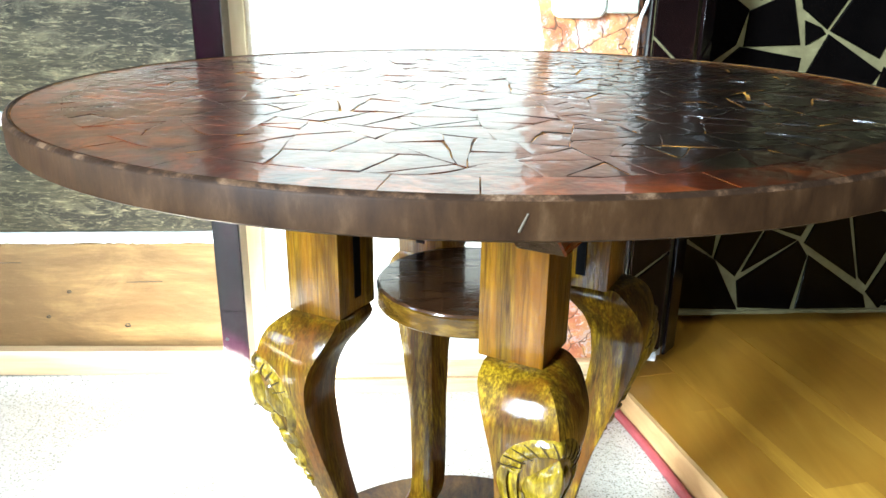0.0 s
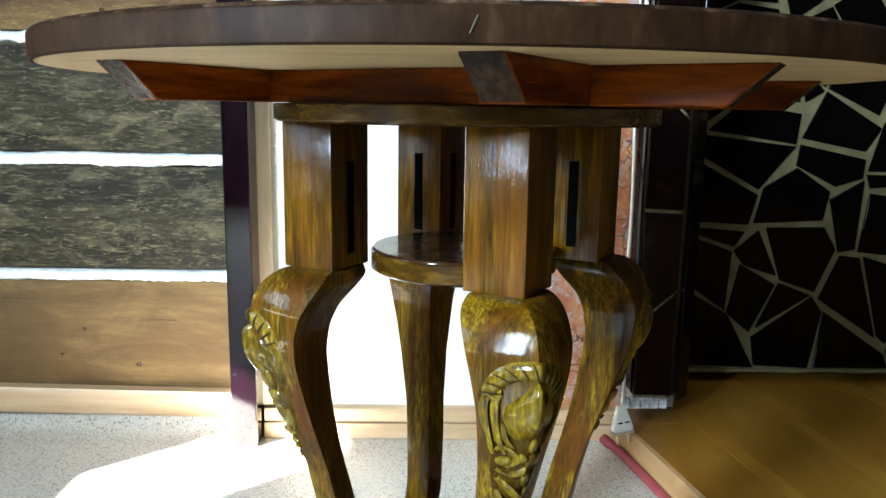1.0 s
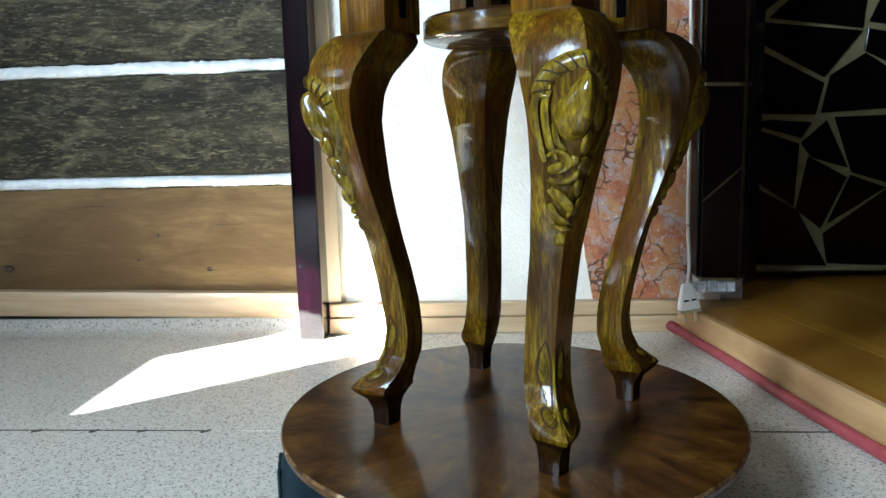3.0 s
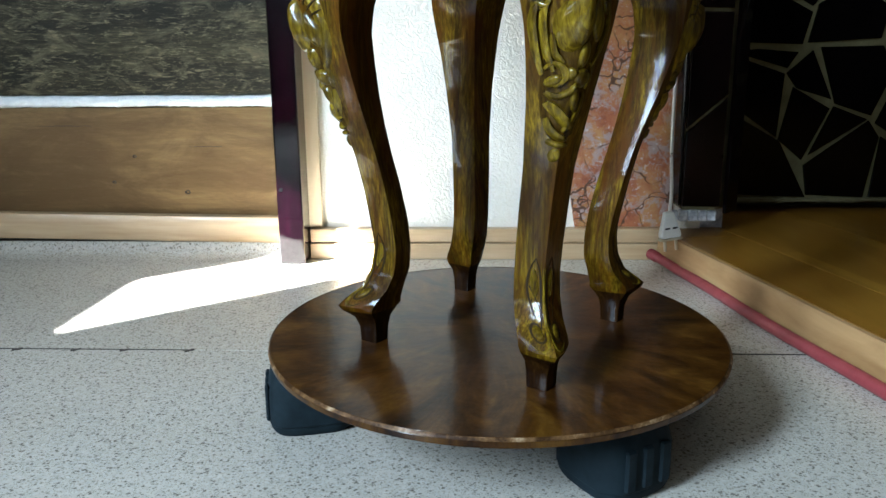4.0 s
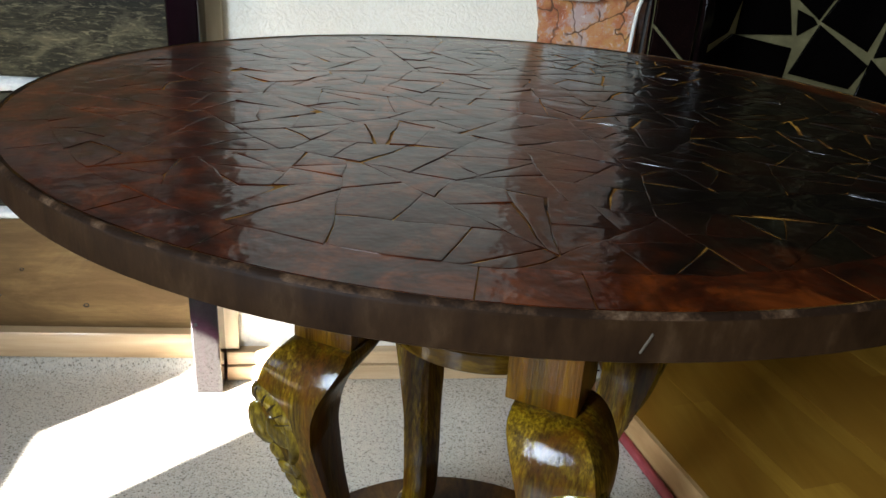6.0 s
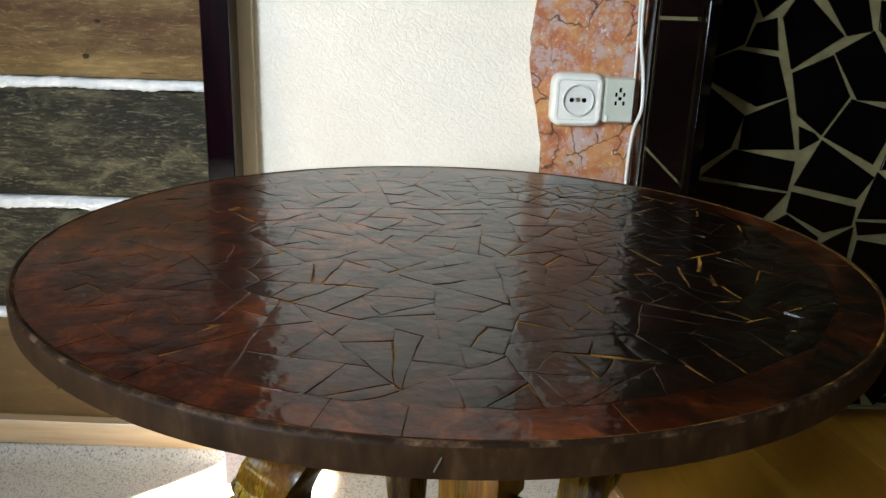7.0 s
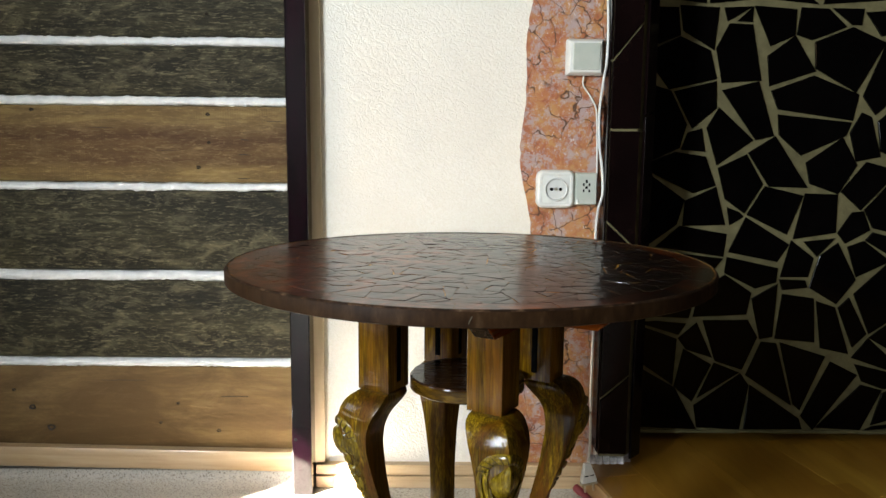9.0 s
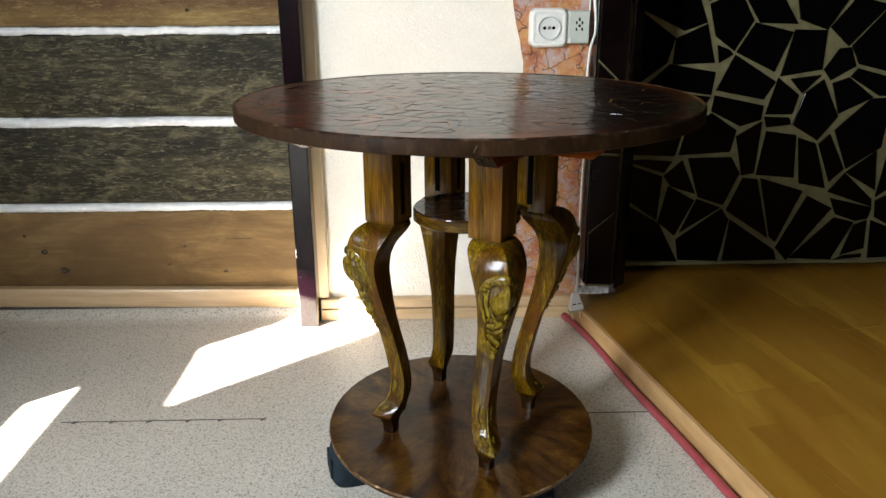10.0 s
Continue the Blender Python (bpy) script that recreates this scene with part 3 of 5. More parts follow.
part("seam_gap", boxed((-0.43, SEAM_Y - 0.0009, -0.0005), (-0.06, SEAM_Y + 0.0007, 0.0004)), "seam", floor)
part("scuff", boxed((-0.012, -0.0009, -0.001), (0.012, 0.0009, 0.0006), 0.0004, 1), "seam", floor).matrix_basis = pose(-0.735, 1.325, 0.0, 0, 0, 84)
for k, x in enumerate((-0.405, -0.337, -0.270, -0.199, -0.140, -0.063)):
    bm = boxed((-0.0060, -0.0014, -0.001), (0.0060, 0.0014, 0.0013), 0.0005, 1)
    tick = part("seam_stitch", bm, "seam", floor)
    tick.matrix_basis = pose(x + 0.002, SEAM_Y - 0.003, 0.0, 0, 0, 38 + 9 * math.sin(3 * k))

ceiling = tagged(part("ceiling", boxed((WALL_X - 0.14, ROOM_Y - 0.15, HEIGHT), (2.45, 1.75, HEIGHT + 0.1)), "plaster"), "plain pale plaster ceiling", "ceiling", kind="structure")
# Unseen closing walls, coloured dark to hold down bounce light and reflections.
tagged(part("wall_right", boxed((2.3, ROOM_Y, 0), (2.45, 1.75, HEIGHT)), "dark_wall"), "plain unseen wall, kept dark to cut bounce light", "wall", kind="structure")
tagged(part("wall_front", boxed((WALL_X - 0.14, ROOM_Y - 0.15, 0), (2.45, ROOM_Y, HEIGHT)), "dark_wall"), "plain unseen wall, kept dark to cut bounce light", "wall", kind="structure")

# left wall with the window opening
wall_left = tagged(new("wall_left"), "plaster wall with one window", "wall", kind="structure")
for lo, hi in (((WALL_X - 0.14, ROOM_Y, 0), (WALL_X, -1.6, HEIGHT)), ((WALL_X - 0.14, 0.64, 0), (WALL_X, 1.75, HEIGHT)),
               ((WALL_X - 0.14, -1.6, 0), (WALL_X, 0.64, 0.42)), ((WALL_X - 0.14, -1.6, 2.0), (WALL_X, 0.64, HEIGHT))):
    part("wall_section", boxed(lo, hi), "plaster", wall_left)


def shade_hole(x, y):
    """Height and place on the window plane from which the sun reaches the floor at (x, y)."""
    d = (x - WALL_X - 0.01) / math.cos(SUN_AZ)
    return y - d * math.sin(SUN_AZ), d * math.tan(SUN_EL)


y_in, z_mid = shade_hole(-0.250, 0.985)
y_out = shade_hole(-0.262, 1.222)[0]
z_top = shade_hole(0.13, 1.3)[1]
z_low = shade_hole(-0.448, 1.0)[1]
window_1 = tagged(new("window_1"), "unseen window, half closed by panels that shape the sunlight", "window", kind="structure")
X0, X1 = WALL_X, WALL_X + 0.012
# Panels added out of view to trim the sun to two floor patches.
for nm, lo, hi in (("transom", (X0, -1.65, z_low), (X1, 0.70, z_mid)), ("curtain", (X0, -1.65, z_top), (X1, 0.70, 2.05)),
                   ("jamb", (X0, y_out, 0.38), (X1, 0.70, z_low)), ("jamb", (X0, y_out, z_mid), (X1, 0.70, z_top)),
                   ("curtain", (X0, -1.65, z_mid), (X1, y_in, z_top)), ("curtain", (X0, -1.65, 0.38), (X1, 0.05, z_low))):
    part(nm, boxed(lo, hi, 0.002, 1), "paint", window_1)
# board wall
wall_boards = tagged(new("wall_boards"), "wall of old horizontal boards with white caulked joints", "wall", kind="structure")
part("wall_backing", boxed((WALL_X - 0.14, BOARD_Y + 0.03, 0), (-0.03, 1.75, HEIGHT)), "plaster", wall_boards)
JOINTS = [(0.257, 0.277), (0.455, 0.477), (0.654, 0.672), (0.838, 0.857), (0.964, 0.982), (1.165, 1.184), (1.345, 1.364), (1.53, 1.55), (1.71, 1.73), (1.90, 1.92), (2.08, 2.10), (2.26, 2.28)]
KINDS = ["brown", "dark", "dark", "mixed", "dark", "dark", "brown", "dark", "mixed", "dark", "dark", "brown", "dark"]
LABELS = {"brown": "smooth brown old board", "dark": "dark grey weathered board", "mixed": "streaked brown board with knots"}
low = 0.05
boards = []
for k, kind in enumerate(KINDS):
    high = JOINTS[k][0] if k < len(JOINTS) else HEIGHT
    boards.append(part("board", wobbly(WALL_X, -0.03, low + 0.001, high - 0.001, BOARD_Y + 0.0012 * math.sin(5 * k), 0.029, 0.0006, 3.7 * k), "board_" + kind, wall_boards, LABELS[kind], smooth=40))
    if k < len(JOINTS):
        part("caulk_strip", wobbly(WALL_X, -0.04, JOINTS[k][0] + 0.0006, JOINTS[k][1] - 0.0006, BOARD_Y - 0.002, 0.03, 0.0027, 50 + 2.3 * k, 0.003, 0.0032), "caulk", wall_boards, "rough white caulk", smooth=50)
        low = JOINTS[k][1]


def knot(board, x, z, r):
    bm = bmesh.new()
    n = 10
    ring = [bm.verts.new((x + r * 1.25 * math.cos(a) * (1 + 0.2 * math.sin(3 * a + x * 90)), BOARD_Y - 0.0016, z + r * math.sin(a))) for a in (2 * math.pi * i / n for i in range(n))]
    back = [bm.verts.new((v.co.x, BOARD_Y + 0.006, v.co.z)) for v in ring]
    mid = bm.verts.new((x, BOARD_Y + 0.0015, z))
    for i in range(n):
        bm.faces.new((ring[i], ring[(i + 1) % n], mid))
        bm.faces.new((ring[i], back[i], back[(i + 1) % n], ring[(i + 1) % n]))
    bm.faces.new(back[::-1])
    part("knot", bm, "knot", board)


for x, z, r in ((-0.238, 0.107, 0.0038), (-0.329, 0.171, 0.0028), (-0.62, 0.112, 0.0075), (-0.66, 0.16, 0.006), (-0.37, 0.125, 0.0028), (-0.70, 0.20, 0.003)):
    knot(boards[0], x, z, r)
for x, z, r in ((-0.240, 0.820, 0.0036), (-0.264, 0.7055, 0.0036), (-0.240, 0.7595, 0.0028), (-0.62, 0.827, 0.0035)):
    knot(boards[3], x, z, r)
knot(boards[5], -0.235, 1.03, 0.003)


def crack(board, x, z, long, wide):
    """A short split along the grain, open in the middle."""
    bm = bmesh.new()
    rows = []
    for i in range(9):
        f = i / 8
        half = wide * (0.15 + math.sin(math.pi * f)) * (0.7 + 0.5 * abs(noise.noise((x * 50 + i, z * 90, 4))))
        cz = z + 0.0012 * noise.noise((i * 0.9, z * 70, x * 30))
        px = x + long * (f - 0.5)
        rows.append([bm.verts.new(p) for p in ((px, BOARD_Y - 0.0017, cz - half), (px, BOARD_Y - 0.0017, cz + half), (px, BOARD_Y + 0.004, cz))])
    for a, b in zip(rows, rows[1:]):
        for k in range(3):
            bm.faces.new((a[k], a[(k + 1) % 3], b[(k + 1) % 3], b[k]))
    bm.faces.new(rows[0])
    bm.faces.new(rows[-1][::-1])
    part("crack", bm, "knot", board)


for x, z, long, wide in ((-0.162, 0.766, 0.022, 0.0009), (-0.164, 0.734, 0.026, 0.0013), (-0.166, 0.682, 0.030, 0.0010), (-0.33, 0.742, 0.05, 0.0006), (-0.47, 0.790, 0.07, 0.0007), (-0.10, 0.806, 0.05, 0.0006)):
    crack(boards[3], x, z, long, wide)
for x, z, long, wide in ((-0.45, 0.225, 0.10, 0.0006), (-0.20, 0.188, 0.06, 0.0005)):
    crack(boards[0], x, z, long, wide)

# coved linoleum edge and skirting below the boards
bm = bmesh.new()
rows = []
for i in range(60):
    x = WALL_X + (-0.053 - WALL_X) * i / 59
    dy = 0.004 * noise.noise((x * 6, 0, 2))
    rows.append([bm.verts.new(p) for p in ((x, 1.352 + dy, 0.0006), (x, 1.378 + dy, 0.0022), (x, 1.396 + dy * 0.5, 0.008), (x, 1.4035, 0.019), (x, 1.412, 0.0205), (x, 1.412, 0.0003))])
for a, b in zip(rows, rows[1:]):
    for k in range(6):
        bm.faces.new((a[k], b[k], b[(k + 1) % 6], a[(k + 1) % 6]))
bm.faces.new(rows[0])
bm.faces.new(rows[-1][::-1])
tagged(part("trim_cove", bm, "lino", smooth=60), "linoleum edge turned up against the board wall", "floor edge", kind="structure")
bm = wobbly(WALL_X, -0.055, 0.0215, 0.067, 1.404, 0.024, 0.0004, 91.0, 0.03)
skirt = tagged(part("baseboard", bm, "pine", smooth=50), "pale pine skirting board below the old boards", "skirting", kind="structure")

skirt.matrix_basis = pose(-0.06, 0, 0.06, 0, 0.9, 0) @ pose(0.06, 0, -0.0625)

# wallpapered wall, its skirting and the stone-pattern strip
tagged(part("wall_paper", boxed((-0.03, PAPER_Y, 0), (0.66, 1.75, HEIGHT)), "wallpaper"), "cream wall with embossed wallpaper", "wall", kind="structure")
bm = boxed((-0.008, 1.366, 0.0), (0.612, PAPER_Y + 0.002, 0.0275), 0.0015, 1)
box(bm, (-0.008, 1.370, 0.0285), (0.612, PAPER_Y + 0.002, 0.0525), 0.0025, 2)
tagged(part("baseboard", bm, "pine"), "pale grooved pine skirting below the wallpaper", "skirting", kind="structure")
bm = bmesh.new()
rows = []
for i in range(161):
    z = 0.0535 + (HEIGHT - 0.0555) * i / 160
    x = 0.447 + 0.011 * math.sin(9.5 * z + 3.3) + 0.006 * math.sin(23.0 * z + 0.6) + 0.003 * noise.noise((z * 60, 1, 1))
    rows.append([bm.verts.new(p) for p in ((x, PAPER_Y + 0.002, z), (x, PAPER_Y - 0.0035, z), (0.612, PAPER_Y - 0.0035, z), (0.612, PAPER_Y + 0.002, z))])
for a, b in zip(rows, rows[1:]):
    for k in range(4):
        bm.faces.new((a[k], a[(k + 1) % 4], b[(k + 1) % 4], b[k]))
bm.faces.new(rows[0])
bm.faces.new(rows[-1])
tagged(part("trim_stone_strip", bm, "stone"), "rust-red cracked stone pattern strip with a wavy edge", "wall covering", kind="structure")

# dark post between boards and wallpaper
post = tagged(part("trim_post", boxed((-0.0515, 1.328, 0.001), (-0.0095, 1.46, HEIGHT), 0.0025, 2), "purple"), "dark purple-brown varnished wooden post", "post", kind="structure")
part("screw_hole", lathe([(0.0034, -0.004), (0.0034, 0.0006), (0.002, 0.0008)], 12), "hole", post).matrix_basis = pose(-0.0435, 1.3283, 0.127, 90, 0, 0)

# pale jamb strip between the post and the wallpaper
jamb = wobbly(-0.0095, 0.0120, 0.0535, HEIGHT, 1.3765, 0.015, 0.0, 33.0)
tagged(part("trim_jamb", jamb, "jamb", smooth=40), "narrow cream-painted strip beside the dark post", "trim", kind="structure")

# raised laminate floor with a pine edge
step = tagged(new("floor_raised"), "raised floor of honey-coloured laminate planks", "floor", kind="structure")
bm = bmesh.new()
prism(bm, [(step_edge(1.36) - 0.0042, 1.36), (step_edge(ROOM_Y) - 0.0042, ROOM_Y), (2.3, ROOM_Y), (2.3, 1.62), (0.62, 1.62)], 0.0, STEP_Z - 0.009)
part("floor_bed", bm, "seam", step)
bm = bmesh.new()
ya, yb = 1.362, ROOM_Y
prism(bm, [(step_edge(ya) - 0.012, ya), (step_edge(yb) - 0.012, yb), (step_edge(yb) - 0.0045, yb), (step_edge(ya) - 0.0045, ya)], 0.0, STEP_Z - 0.0005, 0.0008)
edge_board = part("edge_board", bm, "pine_edge", step, "pale pine edge board")
along = Vector((0.200, -1.0)).normalized()     # down the edge, towards the room
across = Vector((-along.y, along.x))
origin = Vector((step_edge(1.27) - 0.004, 1.27))
room = [(step_edge(1.62) - 0.004, 1.62), (step_edge(ROOM_Y) - 0.004, ROOM_Y), (2.3, ROOM_Y), (2.3, 1.62)]
rng = random.Random(4)
for k in range(12):
    a0, a1 = -0.085 + 0.192 * k, -0.085 + 0.192 * (k + 1)
    cut = -0.045 + (0.0, 0.43, 0.81, 0.25, 0.6, 0.1)[k % 6]
    u = -1.3
    ends = [-1.3] + [cut + 1.28 * j for j in range(-1, 4)] + [4.5]
    for e0, e1 in zip(ends, ends[1:]):
        if e1 - e0 < 0.01:
            continue
        poly = list(room)
        poly = clipped(poly, -across.x, -across.y, -(across.dot(origin) + a0 + 0.0004))
        poly = clipped(poly, across.x, across.y, across.dot(origin) + a1 - 0.0004) if poly else poly
        poly = clipped(poly, -along.x, -along.y, -(along.dot(origin) + e0 + 0.0004)) if poly else poly
        poly = clipped(poly, along.x, along.y, along.dot(origin) + e1 - 0.0004) if poly else poly
        poly = tidy(poly, 0.002)
        if len(poly) >= 3 and area(poly) > 0.0005:
            part("plank", prism(bmesh.new(), poly, STEP_Z - 0.008, STEP_Z, 0.0006), "laminate", step)

# mosaic wall
mosaic = tagged(new("wall_mosaic"), "wall of broken black glazed tiles in pale grout", "wall", kind="structure")
part("grout_bed", boxed((0.64, MOSAIC_Y + 0.004, 0.073), (2.3, 1.75, HEIGHT)), "grout", mosaic)
part("plinth", boxed((0.64, MOSAIC_Y + 0.09, 0), (2.3, 1.75, 0.074)), "grout", mosaic)
part("mortar_edge", wobbly(0.72, 2.3, 0.0725, 0.080, MOSAIC_Y - 0.003, 0.02, 0.002, 12.5, 0.012), "grout", mosaic)
TILES_HIGH = [
    (0.776, 1.001, -0.0239), (0.847, 1.008, -0.0233), (0.949, 1.056, -0.0264), (0.988, 1.003, -0.0215), (1.058, 1.001, -0.0134), (1.137, 0.996, -0.0081), (1.170, 1.043, -0.0117), (1.222, 1.043, -0.0140), (0.809, 0.918, -0.0168), (0.836, 0.826, -0.0131),
    (0.982, 0.945, -0.0147), (1.101, 0.922, -0.0043), (1.128, 0.861, 0.0005), (1.165, 0.937, -0.0022), (1.274, 0.892, -0.0062), (0.757, 0.789, -0.0078), (0.846, 0.750, -0.0112), (0.946, 0.761, -0.0070), (1.001, 0.814, -0.0069), (1.040, 0.699, -0.0012)]
TILES_UPPER = [
    (1.124, 0.808, -0.0002), (1.159, 0.742, -0.0025), (1.224, 0.771, -0.0052), (1.255, 0.690, -0.0062), (1.335, 0.802, -0.0030), (0.782, 0.579, 0.0070), (0.821, 0.642, 0.0002), (0.844, 0.571, 0.0056), (0.938, 0.577, -0.0027), (0.983, 0.663, -0.0013),
    (1.030, 0.631, -0.0008), (1.125, 0.610, -0.0055), (1.270, 0.550, -0.0069), (1.359, 0.602, 0.0002), (0.799, 0.381, 0.0183), (0.831, 0.450, 0.0141), (0.840, 0.509, 0.0100), (0.955, 0.442, 0.0053), (0.979, 0.521, 0.0013), (1.093, 0.402, -0.0033)]
TILES_LOWER = [
    (1.100, 0.471, -0.0056), (1.139, 0.520, -0.0090), (1.212, 0.433, -0.0002), (1.258, 0.376, 0.0006), (1.291, 0.465, 0.0004), (1.329, 0.406, 0.0063), (1.329, 0.519, -0.0016), (0.805, 0.303, 0.0196), (0.860, 0.276, 0.0204), (0.904, 0.364, 0.0155),
    (0.913, 0.301, 0.0182), (1.001, 0.345, 0.0076), (1.032, 0.240, 0.0085), (1.096, 0.260, 0.0056), (1.100, 0.330, 0.0052), (1.165, 0.332, 0.0017), (1.293, 0.246, -0.0080), (1.310, 0.306, -0.0037), (1.356, 0.370, 0.0039), (0.700, 0.095, 0.0503)]
TILES_LOW = [
    (0.773, 0.224, 0.0289), (0.832, 0.211, 0.0255), (0.871, 0.197, 0.0215), (0.904, 0.151, 0.0196), (0.981, 0.138, 0.0100), (1.196, 0.206, -0.0036), (1.260, 0.150, -0.0072), (1.324, 0.125, -0.0106), (1.337, 0.070, -0.0109)]
rng = random.Random(11)


def lay_tiles(sites, outline, gap, uneven):
    for poly in broken_pieces(sites, outline, gap, uneven, rng):
        if poly and area(poly) > 0.00012:
            poly = sharpened(poly, 0.115)
            tx, tz = rng.uniform(-0.004, 0.004), rng.uniform(-0.004, 0.004)
            cx, cz = sum(p[0] for p in poly) / len(poly), sum(p[1] for p in poly) / len(poly)
            flat = [(p[0] - cx, p[1] - cz) for p in poly]
            bm = prism(bmesh.new(), flat, -0.006, 0.0045, 0.0012, lambda x, y: tx * x + tz * y)
            part("tile", bm, "tile", mosaic).matrix_basis = pose(cx, MOSAIC_Y + 0.004, cz, 90, 0, 0)


sites = TILES_HIGH + TILES_UPPER + TILES_LOWER + TILES_LOW
lay_tiles(sites, [(0.722, 0.081), (1.372, 0.081), (1.372, 1.075), (0.722, 1.075)], 0.0060, 0.20)


def scattered(x0, x1, z0, z1, nx, nz):
    """Loose sites, one somewhere in each field of a grid."""
    dx, dz = (x1 - x0) / nx, (z1 - z0) / nz
    return [(x0 + dx * (i + rng.uniform(0.05, 0.95)), z0 + dz * (j + rng.uniform(0.05, 0.95)), rng.uniform(-0.001, 0.001)) for i in range(nx) for j in range(nz)]


for x0, x1, z0, z1, nx, nz in ((1.376, 1.79, 0.081, 1.075, 4, 9), (0.722, 1.79, 1.079, 1.56, 10, 4), (0.722, 1.79, 1.564, HEIGHT, 6, 5), (1.794, 2.3, 0.081, HEIGHT, 3, 12)):
    lay_tiles(scattered(x0, x1, z0, z1, nx, nz), [(x0, z0), (x1, z0), (x1, z1), (x0, z1)], 0.0060, 0.20)

# tiled column
column = tagged(new("wall_column"), "narrow column faced with dark brown glazed tiles", "column", kind="structure")
bm = bmesh.new()
prism(bm, [(0.613, 1.60), (0.6115, 1.3295), (0.664, 1.3275), (0.671, 1.3345), (0.6985, 1.366), (0.714, 1.60)], 0.094, HEIGHT)
part("grout_core", bm, "grout", column)
part("column_foot", boxed((0.62, 1.40, 0.0), (0.70, 1.60, 0.0945)), "mortar", column)


def facet_tiles(p, q, cuts, thick, joint, material):
    """Tiles on the upright face from p to q (plan points), parted by slanting joints (height at p, height at q)."""
    p, q = Vector(p), Vector(q)
    wide = (q - p).length
    ax = (q - p) / wide
    for (l0, r0), (l1, r1) in zip(cuts, cuts[1:]):
        outline = [(0.001, l0 + joint / 2), (wide - 0.001, r0 + joint / 2), (wide - 0.001, r1 - joint / 2), (0.001, l1 - joint / 2)]
        bm = bmesh.new()
        prism(bm, outline, 0.0, thick, 0.0015)
        ob = part("tile", bm, material, column)
        ob.matrix_basis = Matrix(((ax.x, 0, ax.y, p.x), (ax.y, 0, -ax.x, p.y), (0, 1, 0, 0), (0, 0, 0, 1)))


FRONT = [(0.097, 0.097), (0.222, 0.275), (0.405, 0.403), (0.603, 0.548), (0.792, 0.792), (0.93, 1.005), (1.25, 1.25), (1.5, 1.56), (1.9, 1.86), (HEIGHT, HEIGHT)]
facet_tiles((0.609, 1.334), (0.670, 1.331), FRONT, 0.008, 0.0055, "tile_brown")
facet_tiles((0.6765, 1.332), (0.7035, 1.361), [(0.085, 0.085), (0.36, 0.47), (0.575, 0.60), (0.82, 0.83), (1.2, 1.15), (1.7, 1.74), (HEIGHT, HEIGHT)], 0.006, 0.004, "tile_brown")
facet_tiles((0.7045, 1.365), (0.7165, 1.516), [(0.085, 0.085), (0.46, 0.5), (0.9, 0.86), (1.4, 1.44), (HEIGHT, HEIGHT)], 0.004, 0.005, "tile")
facet_tiles((0.6095, 1.388), (0.6092, 1.338), [(0.097, 0.097), (0.5, 0.45), (0.95, 0.93), (1.5, 1.5), (HEIGHT, HEIGHT)], 0.003, 0.005, "tile_brown")
rng = random.Random(8)
for k in range(5):
    x = 0.598 + 0.0155 * k
    bm = boxed((-0.0075, -0.006, 0.0), (0.0075, 0.009, 0.016 + 0.003 * rng.random()), 0.002, 1)
    part("mortar_lump", bm, "mortar", column).matrix_basis = pose(x, 1.331 + 0.003 * rng.random(), 0.0755, 0, 0, rng.uniform(-15, 15))


# ---------------------------------------------------------------- fittings on the wall
def rounded_plate(wide, high, r, rows, n=6):
    """A plate with round corners, built up of (inset, height) rows; faces +z."""
    bm = bmesh.new()
    rings = []
    for inset, h in rows:
        ring = []
        rr = max(0.0008, r - inset)
        for cx, cy, a0 in ((1, 1, 0), (-1, 1, 90), (-1, -1, 180), (1, -1, 270)):
            for k in range(n + 1):
                a = radians(a0 + 90 * k / n)
                ring.append(bm.verts.new((cx * (wide / 2 - inset - rr) + rr * math.cos(a), cy * (high / 2 - inset - rr) + rr * math.sin(a), h)))
        rings.append(ring)
    m = len(rings[0])
    for a, b in zip(rings, rings[1:]):
        for k in range(m):
            bm.faces.new((a[k], a[(k + 1) % m], b[(k + 1) % m], b[k]))
    bm.faces.new(rings[0][::-1])
    bm.faces.new(rings[-1])
    return bm


TO_ROOM = pose(0, 0, 0, 90, 0, 0)
socket = empty("power_socket", (0.508, PAPER_Y - 0.003, 0.668), "white square surface power socket with a round well", "socket")
ob = part("frame", rounded_plate(0.081, 0.081, 0.016, [(0.0, 0.0), (0.0, 0.014), (0.003, 0.021), (0.006, 0.0235), (0.010, 0.0235), (0.0115, 0.0222)]), "white", socket, smooth=35)
ob.matrix_basis = TO_ROOM
ob = part("plate", rounded_plate(0.056, 0.056, 0.006, [(0.0, 0.0), (0.0, 0.0205), (0.0015, 0.0218)]), "white", socket, smooth=35)
ob.matrix_basis = TO_ROOM
ob = part("well", lathe([(0.0245, 0.02), (0.0245, 0.0258), (0.0235, 0.0268), (0.0222, 0.0264), (0.0212, 0.0225), (0.004, 0.0222)], 40), "socket_well", socket, smooth=35)
ob.matrix_basis = TO_ROOM
for x in (-0.0095, 0.0095):
    ob = part("contact_hole", lathe([(0.0036, 0.020), (0.0036, 0.0227), (0.0031, 0.0229)], 14), "hole", socket)
    ob.matrix_basis = pose(x, 0, 0, 90, 0, 0)
ob = part("centre_screw", lathe([(0.0026, 0.020), (0.0026, 0.0230), (0.002, 0.0234)], 14), "pin", socket)
ob.matrix_basis = TO_ROOM

